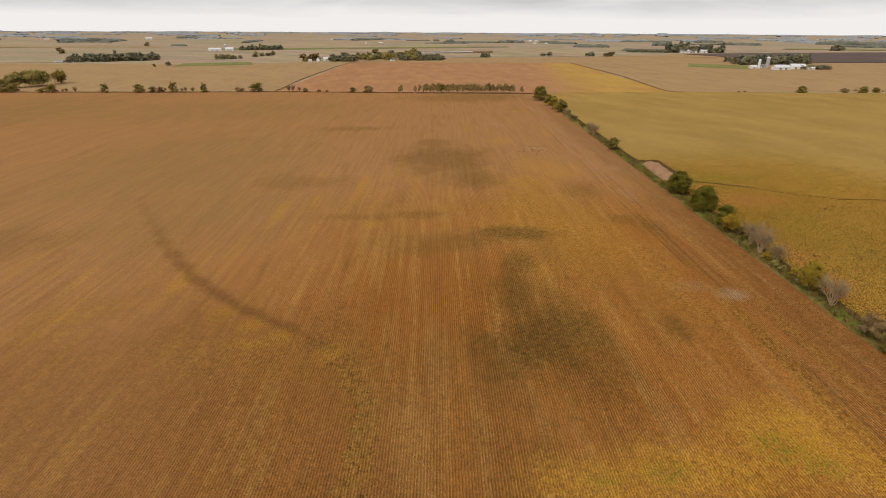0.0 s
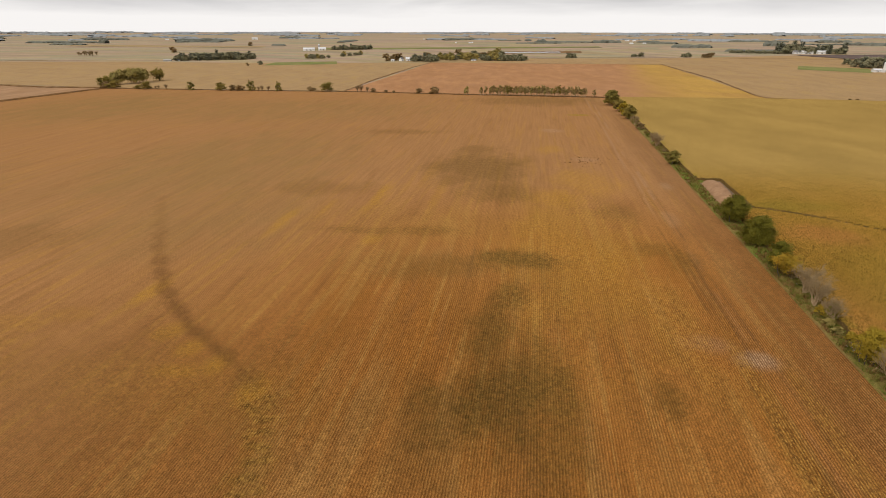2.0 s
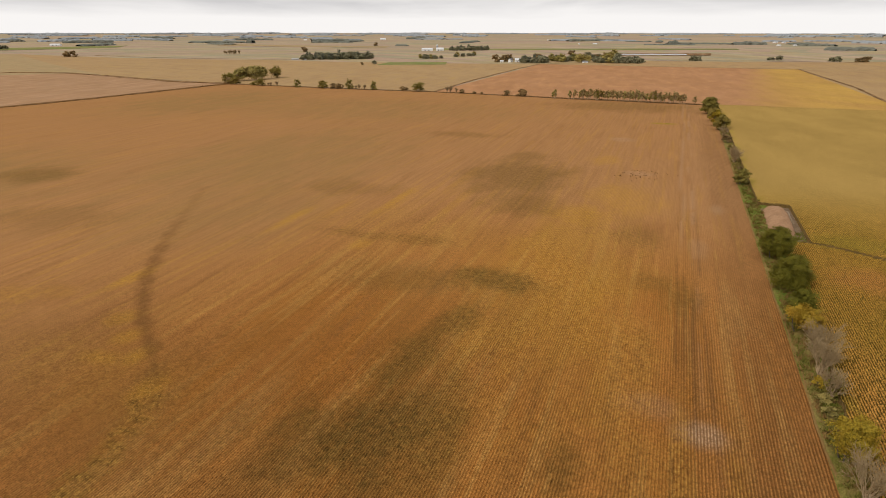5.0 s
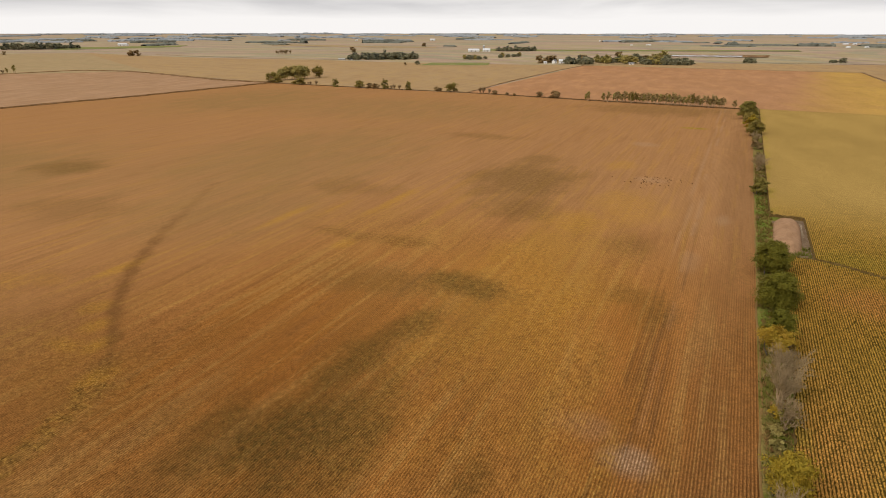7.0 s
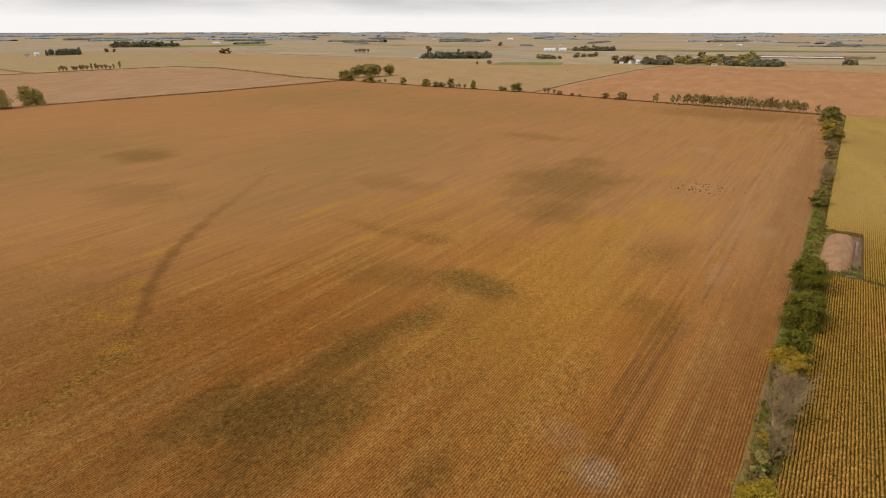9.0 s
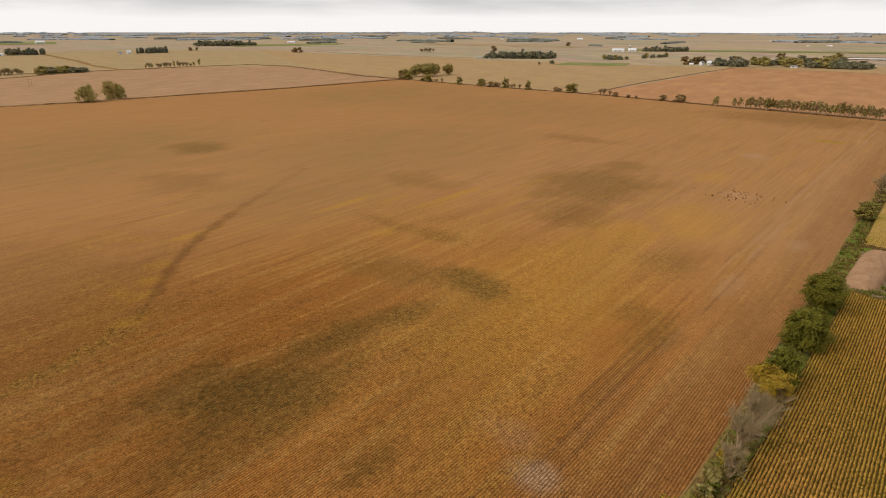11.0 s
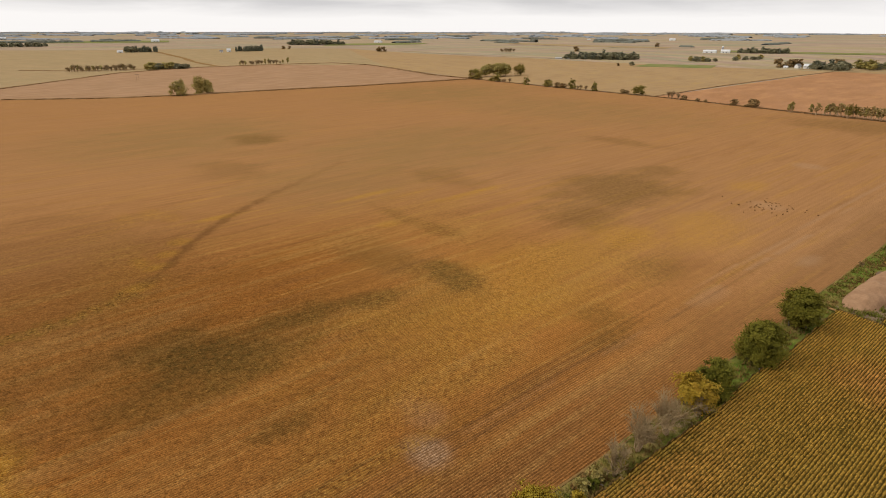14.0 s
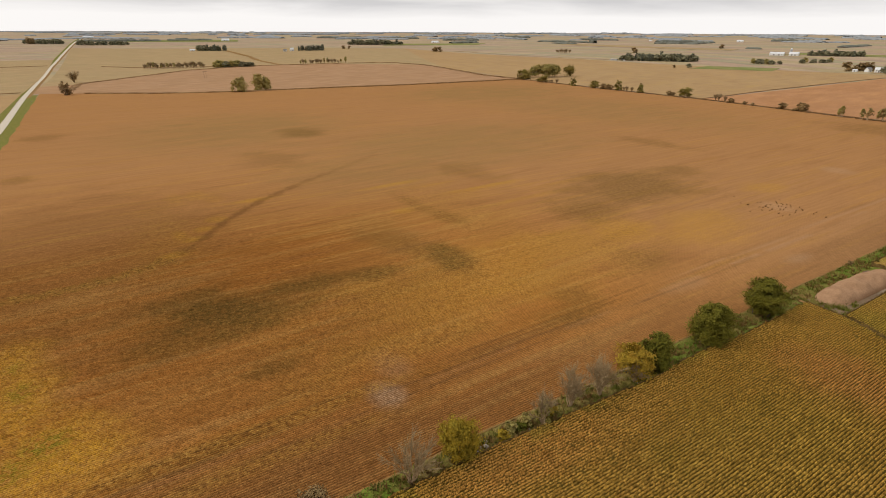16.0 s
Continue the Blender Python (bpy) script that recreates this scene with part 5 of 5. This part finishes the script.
grove(-1590, 1850, -1535, 1880, 15, 8, "t", 1.6, 25)
grove(-2720, 1380, -2600, 1640, 60, 26, "aad", 1.2, 26)
grove(-1850, 290, -1790, 470, 12, 26, "ttw", 1.6, 27)
grove(-1775, 500, -1740, 610, 26, 14, "ca", 1.0, 28)
grove(-1730, 770, -1690, 930, 14, 16, "ttw", 1.45, 29)
grove(-2610, 590, -2560, 700, 40, 14, "add", 1.05, 30)
grove(-2425, 1000, -2390, 1110, 40, 16, "ddd", 1.05, 31)
grove(-3090, 130, -3050, 330, 40, 18, "aad", 1.1, 32)
grove(-3220, -100, -3180, 60, 40, 16, "aab", 1.1, 33)
grove(-2440, 1220, -2430, 1260, 8, 2, "b", 0.7, 34)


# ---------- farm buildings ----------
def box(x0, y0, z0, x1, y1, z1):
    co = np.array([(x, y, z) for z in (z0, z1) for x, y in ((x0, y0), (x1, y0), (x1, y1), (x0, y1))], float)
    return co, np.array([(3, 2, 1, 0), (4, 5, 6, 7), (0, 1, 5, 4), (1, 2, 6, 5), (2, 3, 7, 6), (3, 0, 4, 7)])


def gable(l, w, eave, ridge, over=0.6, thick=0.35):
    """Roof of two slabs over a plan l by w, ridge along x."""
    out = []
    for s in (-1, 1):
        a = [(-l / 2 - over, s * (w / 2 + over), eave - 0.2), (l / 2 + over, s * (w / 2 + over), eave - 0.2), (l / 2 + over, 0, ridge), (-l / 2 - over, 0, ridge)]
        co = np.array(a + [(x, y, z + thick) for x, y, z in a], float)
        out.append((co, np.array([(3, 2, 1, 0), (4, 5, 6, 7), (0, 1, 5, 4), (1, 2, 6, 5), (2, 3, 7, 6), (3, 0, 4, 7)])))
    return join(out)


def building(name, x, y, turn, l, w, eave, ridge, wall, roof, label, doors=1, windows=3, category="building", group=""):
    base = new(name)
    base.matrix_world = pose(x, y, float(land(x, y)) + 0.2, 0, 0, turn)
    tagged(base, label, category, group)
    body = box(-l / 2, -w / 2, -0.5, l / 2, w / 2, eave)
    ends = []
    for s in (-1, 1):
        co = np.array([(s * l / 2, -w / 2, eave), (s * l / 2, w / 2, eave), (s * l / 2, 0, ridge - 0.05), (s * l / 2, 0, ridge - 0.05)])
        ends.append((co, np.array([(0, 1, 2, 3)])))
    co, f = join([body] + ends)
    part("wall", mesh_of("wall", co, f, wall), base)
    co, f = gable(l, w, eave, ridge)
    part("roof", mesh_of("roof", co, f, roof), base)
    for i in range(doors):
        px = (i - (doors - 1) / 2) * l / max(doors, 1) * 0.7
        dw, dh = min(4.5, l * 0.14), min(eave * 0.75, 4.0)
        part("door", mesh_of("door", *box(px - dw / 2, -w / 2 - 0.12, 0, px + dw / 2, -w / 2 - 0.02, dh), ROOFGREY), base)
    for i in range(windows):
        px = (i - (windows - 1) / 2) * l / max(windows, 1) * 0.85 + l * 0.06
        part("window", mesh_of("window", *box(px - 0.6, -w / 2 - 0.1, eave * 0.5, px + 0.6, -w / 2 - 0.02, eave * 0.5 + 1.4), GLASS), base)
    return base


def silo(x, y, h, r, wall, label):
    base = new("silo")
    base.matrix_world = pose(x, y, float(land(x, y)))
    tagged(base, label, "silo", "farm silos")
    co, f = tube([(0, 0, -0.5), (0, 0, h * 0.5), (0, 0, h)], [r, r, r], 20)
    shell = part("shell", mesh_of("shell", co, f, wall, True), base)
    co, f = tube([(0, 0, h), (0, 0, h + r * 0.5), (0, 0, h + r * 0.85), (0, 0, h + r)], [r * 1.03, r * 0.88, r * 0.5, 0.05], 20)
    part("dome", mesh_of("dome", co, f, ROOFWHITE, True), base, "pale metal dome")
    for i in range(6):
        co, f = tube([(0, 0, h * (0.12 + i * 0.15)), (0, 0, h * (0.12 + i * 0.15) + 0.25)], [r + 0.08, r + 0.08], 20)
        part("hoop", mesh_of("hoop", co, f, wall, True), shell)
    co, f = box(-0.5, -r - 0.9, 0, 0.5, -r + 0.1, h)
    part("chute", mesh_of("chute", co, f, wall), shell)
    return base


# the dairy farm to the north-east
FG = "farmstead buildings"
silo(691, 1190, 20.5, 3.6, CONCRETE, "tall grey concrete silo with domed cap")
silo(677, 1196, 16.5, 2.6, WHITE, "white silo beside the barns")
building("barn", 704, 1162, 8, 34, 15, 4.5, 8.5, WHITE, ROOFWHITE, "long white barn with pale metal roof", 2, 4, "barn", FG)
building("barn", 742, 1170, -10, 28, 16, 5.0, 10.0, WHITE, ROOFWHITE, "white arched-roof barn with pale metal roof", 2, 4, "barn", FG)
building("shed", 722, 1196, 5, 20, 12, 4.5, 8.0, CONCRETE, ROOFGREY, "grey farm shed between the barns", 1, 2, "shed", FG)
building("shed", 668, 1202, 0, 14, 10, 3.5, 6.0, WHITE, ROOFWHITE, "small white shed beside the silos", 1, 2, "shed", FG)
building("shed", 690, 1208, 10, 16, 10, 4.0, 7.0, WHITE, ROOFGREY, "white shed behind the silos", 1, 2, "shed", FG)
building("shed", 762, 1158, -20, 15, 10, 3.0, 5.5, WHITE, ROOFWHITE, "low white machine shed", 1, 2, "shed", FG)
# the house by the grove
building("farmhouse", -322, 1636, 10, 16, 11, 6.0, 10.5, WHITE, ROOFWHITE, "white two-storey farmhouse beside a grove", 1, 4, "house", FG)
building("farmhouse", -345, 1640, 80, 13, 9, 5.5, 10.0, WHITE, ROOFGREY, "white farmhouse with grey roof", 1, 3, "house", FG)
building("shed", -368, 1632, 0, 9, 6, 3.0, 5.0, WHITE, ROOFWHITE, "small white shed near the farmhouse", 1, 1, "shed", FG)
building("shed", -132, 1618, 0, 14, 8, 3.0, 5.0, WHITE, ROOFGREY, "small grey-roofed shed by the grove", 1, 2, "shed", FG)
# farms farther off
building("barn", -1112, 1672, 10, 24, 9, 2.6, 4.6, CONCRETE, CONCRETE, "pale metal shed beside a grove", 1, 2, "barn", FG)
building("barn", -1080, 1682, 10, 12, 7, 2.6, 4.4, WHITE, ROOFGREY, "white shed beside a grove", 1, 2, "barn", FG)
building("barn", -880, 2262, 15, 46, 18, 6, 11, WHITE, ROOFWHITE, "long white barn far off", 2, 3, "barn", FG)
building("barn", -830, 2280, 15, 30, 16, 6, 12, WHITE, ROOFWHITE, "white barn far off", 2, 3, "barn", FG)
silo(-850, 2296, 20, 4, CONCRETE, "grey silo behind far barns")
building("farmhouse", -2592, 560, 90, 22, 12, 5, 9, WHITE, ROOFWHITE, "white farm buildings before dark evergreens", 1, 2, "house", FG)
building("farmhouse", -2420, 965, 90, 16, 12, 7, 14, WHITE, ROOFWHITE, "white steep-roofed farmhouse by evergreens", 1, 2, "house", FG)
building("barn", -2412, 930, 70, 14, 10, 5, 10, WHITE, ROOFGREY, "white barn by dark evergreens", 1, 2, "barn", FG)
building("barn", -3294, 852, 90, 40, 18, 7, 13, WHITE, ROOFWHITE, "long white barn near the horizon", 2, 3, "barn", FG)
building("barn", -2660, 1900, 30, 44, 20, 6, 10, WHITE, ROOFWHITE, "white barn far out in the fields", 2, 3, "barn", FG)
building("barn", 796, 1800, 5, 30, 15, 5, 9, WHITE, ROOFWHITE, "white barn before a dark grove", 2, 3, "barn", FG)
building("barn", 836, 1790, -5, 34, 14, 5, 9, WHITE, ROOFWHITE, "white barn before a dark grove", 2, 3, "barn", FG)
building("shed", 772, 1806, 0, 18, 12, 5, 9, WHITE, ROOFGREY, "small white shed before a dark grove", 1, 2, "shed", FG)
building("barn", -3850, 180, 90, 55, 20, 8, 11, WHITE, ROOFWHITE, "long white works building at the road's end", 3, 3, "barn", FG)


def sign_post(x, y):
    base = new("road_sign")
    base.matrix_world = pose(x, y, float(land(x, y)))
    tagged(base, "small pale road sign on a post at the verge", "sign")
    part("post", mesh_of("post", *box(-0.06, -0.06, -0.3, 0.06, 0.06, 2.4), POLE), base)
    part("panel", mesh_of("panel", *box(-0.08, -0.45, 1.6, -0.05, 0.45, 2.6), WHITE), base, "pale metal panel")


sign_post(-933, 44)


def h_frame(x, y, turn):
    """A wooden power-line frame of two poles and a cross-arm."""
    base = new("power_pole")
    base.matrix_world = pose(x, y, float(land(x, y)), 0, 0, turn)
    tagged(base, "weathered wooden power-line frame of two poles", "pole")
    for s in (-2.6, 2.6):
        co, f = tube([(s, 0, -0.5), (s, 0, 8), (s, 0, 17)], [0.25, 0.22, 0.16], 7)
        part("pole", mesh_of("pole", co, f, POLE, True), base)
    part("cross_arm", mesh_of("cross_arm", *box(-5.2, -0.15, 15.2, 5.2, 0.15, 15.6), POLE), base)
    for s in (-4.8, 0, 4.8):
        co, f = tube([(s, 0, 15.25), (s, 0, 14.2)], [0.12, 0.16], 6)
        part("insulator", mesh_of("insulator", co, f, CONCRETE, True), base)


h_frame(-1360, 395, 60)

# ---------- far woods and farms, up to the horizon ----------


def wood_body(x, y, turn, length, depth, height, rng):
    """Places and faces of one woodlot: a long rounded body with an uneven, lumpy crown line."""
    n = max(9, int(length / 9))
    u = np.linspace(-0.5, 0.5, n)
    lump = np.convolve(rng.uniform(0.35, 1.25, n + 4), (0.25, 0.5, 0.25), "same")[2:-2] * (0.85 + 0.15 * np.sin(u * 9 + rng.uniform(0, 6)))
    lump = 0.5 * lump + 0.5 * np.clip((0.5 - np.abs(u)) * n * 0.9, 0.3, 1)
    rows = []
    for across, up in ((-0.5, 0.0), (-0.46, 0.6), (-0.2, 1.0), (0.2, 0.95), (0.46, 0.6), (0.5, 0.0)):
        off = across * depth * (1 + rng.uniform(-0.2, 0.2, n))
        px = x + u * length * math.cos(turn) - off * math.sin(turn)
        py = y + u * length * math.sin(turn) + off * math.cos(turn)
        rows.append(np.stack([px, py, land(px, py) - 0.5 + height * up * lump * rng.uniform(0.85, 1.12, n)], 1))
    return np.concatenate(rows), grid_faces(6, n)


def woodlot(x0, y0, x1, y1, depth, height, seed):
    """A wood on the far plain that can be told from its neighbours."""
    rng = np.random.default_rng(seed)
    co, f = wood_body((x0 + x1) / 2, (y0 + y1) / 2, math.atan2(y1 - y0, x1 - x0), math.hypot(x1 - x0, y1 - y0), depth, height, rng)
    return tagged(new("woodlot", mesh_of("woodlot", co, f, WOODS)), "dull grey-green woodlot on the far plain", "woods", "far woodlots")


for _i, _w in enumerate([(-3080, 2720, -2930, 2850, 30, 17), (-2150, 2640, -2110, 2640, 30, 30), (-1960, 2980, -1800, 3150, 40, 17), (-1640, 3620, -1510, 3670, 40, 16), (-1250, 2700, -1180, 2700, 20, 12),
                         (-540, 3610, -400, 3720, 40, 16), (-400, 3720, -240, 3770, 40, 14), (40, 3290, 90, 3300, 20, 24), (345, 3360, 500, 3390, 40, 18), (560, 2390, 690, 2330, 30, 14),
                         (620, 3300, 760, 3200, 40, 14), (1000, 2700, 1080, 2670, 40, 22), (1500, 3100, 1700, 3020, 40, 16), (2060, 3130, 2300, 2900, 50, 22), (2150, 2860, 2330, 2660, 40, 18), (640, 1990, 760, 1870, 24, 9),
                         (-3380, 120, -3360, 520, 40, 14), (-3420, 560, -3400, 800, 40, 12), (-2900, 2100, -2780, 2300, 40, 15), (-3550, 1500, -3400, 1800, 40, 16), (-3300, 1900, -3200, 2100, 40, 14), (-2500, 2900, -2300, 3050, 40, 13)]):
    woodlot(*_w, 300 + _i)


def far_woods(name, r0, r1, n, height, material, label, seed):
    """Shelter belts and woods, too far off to count."""
    rng = np.random.default_rng(seed)
    pieces = []
    for _ in range(n):
        r, a = math.sqrt(rng.uniform(r0 * r0, r1 * r1)), rng.uniform(-0.25, math.pi * 1.06)
        turn = a + math.pi / 2 + rng.normal(0, 0.25) if rng.random() < 0.6 else rng.choice([0.0, 0.5]) * math.pi
        pieces.append(wood_body(100 + r * math.cos(a), 100 + r * math.sin(a), turn, rng.uniform(60, 330), rng.uniform(25, 60), height * rng.uniform(0.6, 1.2), rng))
    co, f = join(pieces)
    return tagged(new(name, mesh_of(name, co, f, material)), label, "woods", kind="stuff")


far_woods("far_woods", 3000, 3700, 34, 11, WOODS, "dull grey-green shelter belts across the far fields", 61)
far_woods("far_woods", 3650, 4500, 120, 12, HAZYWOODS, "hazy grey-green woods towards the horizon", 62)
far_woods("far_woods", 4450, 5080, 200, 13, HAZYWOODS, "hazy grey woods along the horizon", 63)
_rb = random.Random(11)
_proto = building("barn", -1700, 3400, 20, 34, 16, 6, 11, WHITE, ROOFWHITE, "white farm building far away", 1, 0, "barn", "far farms")
for _i in range(15):
    _r1, _a1 = _rb.uniform(2900, 4700), _rb.uniform(-0.1, math.pi * 1.04)
    _x1, _y1 = 100 + _r1 * math.cos(_a1), 100 + _r1 * math.sin(_a1)
    for _j in range(_rb.randint(1, 3)):
        copy_thing(_proto, spot(_x1 + _rb.uniform(-60, 60), _y1 + _rb.uniform(-40, 40), _rb.uniform(0.3, 0.6), _rb.uniform(0, 3.14)))

# backdrop: the last rise at the edge of sight, haze painted in its colour
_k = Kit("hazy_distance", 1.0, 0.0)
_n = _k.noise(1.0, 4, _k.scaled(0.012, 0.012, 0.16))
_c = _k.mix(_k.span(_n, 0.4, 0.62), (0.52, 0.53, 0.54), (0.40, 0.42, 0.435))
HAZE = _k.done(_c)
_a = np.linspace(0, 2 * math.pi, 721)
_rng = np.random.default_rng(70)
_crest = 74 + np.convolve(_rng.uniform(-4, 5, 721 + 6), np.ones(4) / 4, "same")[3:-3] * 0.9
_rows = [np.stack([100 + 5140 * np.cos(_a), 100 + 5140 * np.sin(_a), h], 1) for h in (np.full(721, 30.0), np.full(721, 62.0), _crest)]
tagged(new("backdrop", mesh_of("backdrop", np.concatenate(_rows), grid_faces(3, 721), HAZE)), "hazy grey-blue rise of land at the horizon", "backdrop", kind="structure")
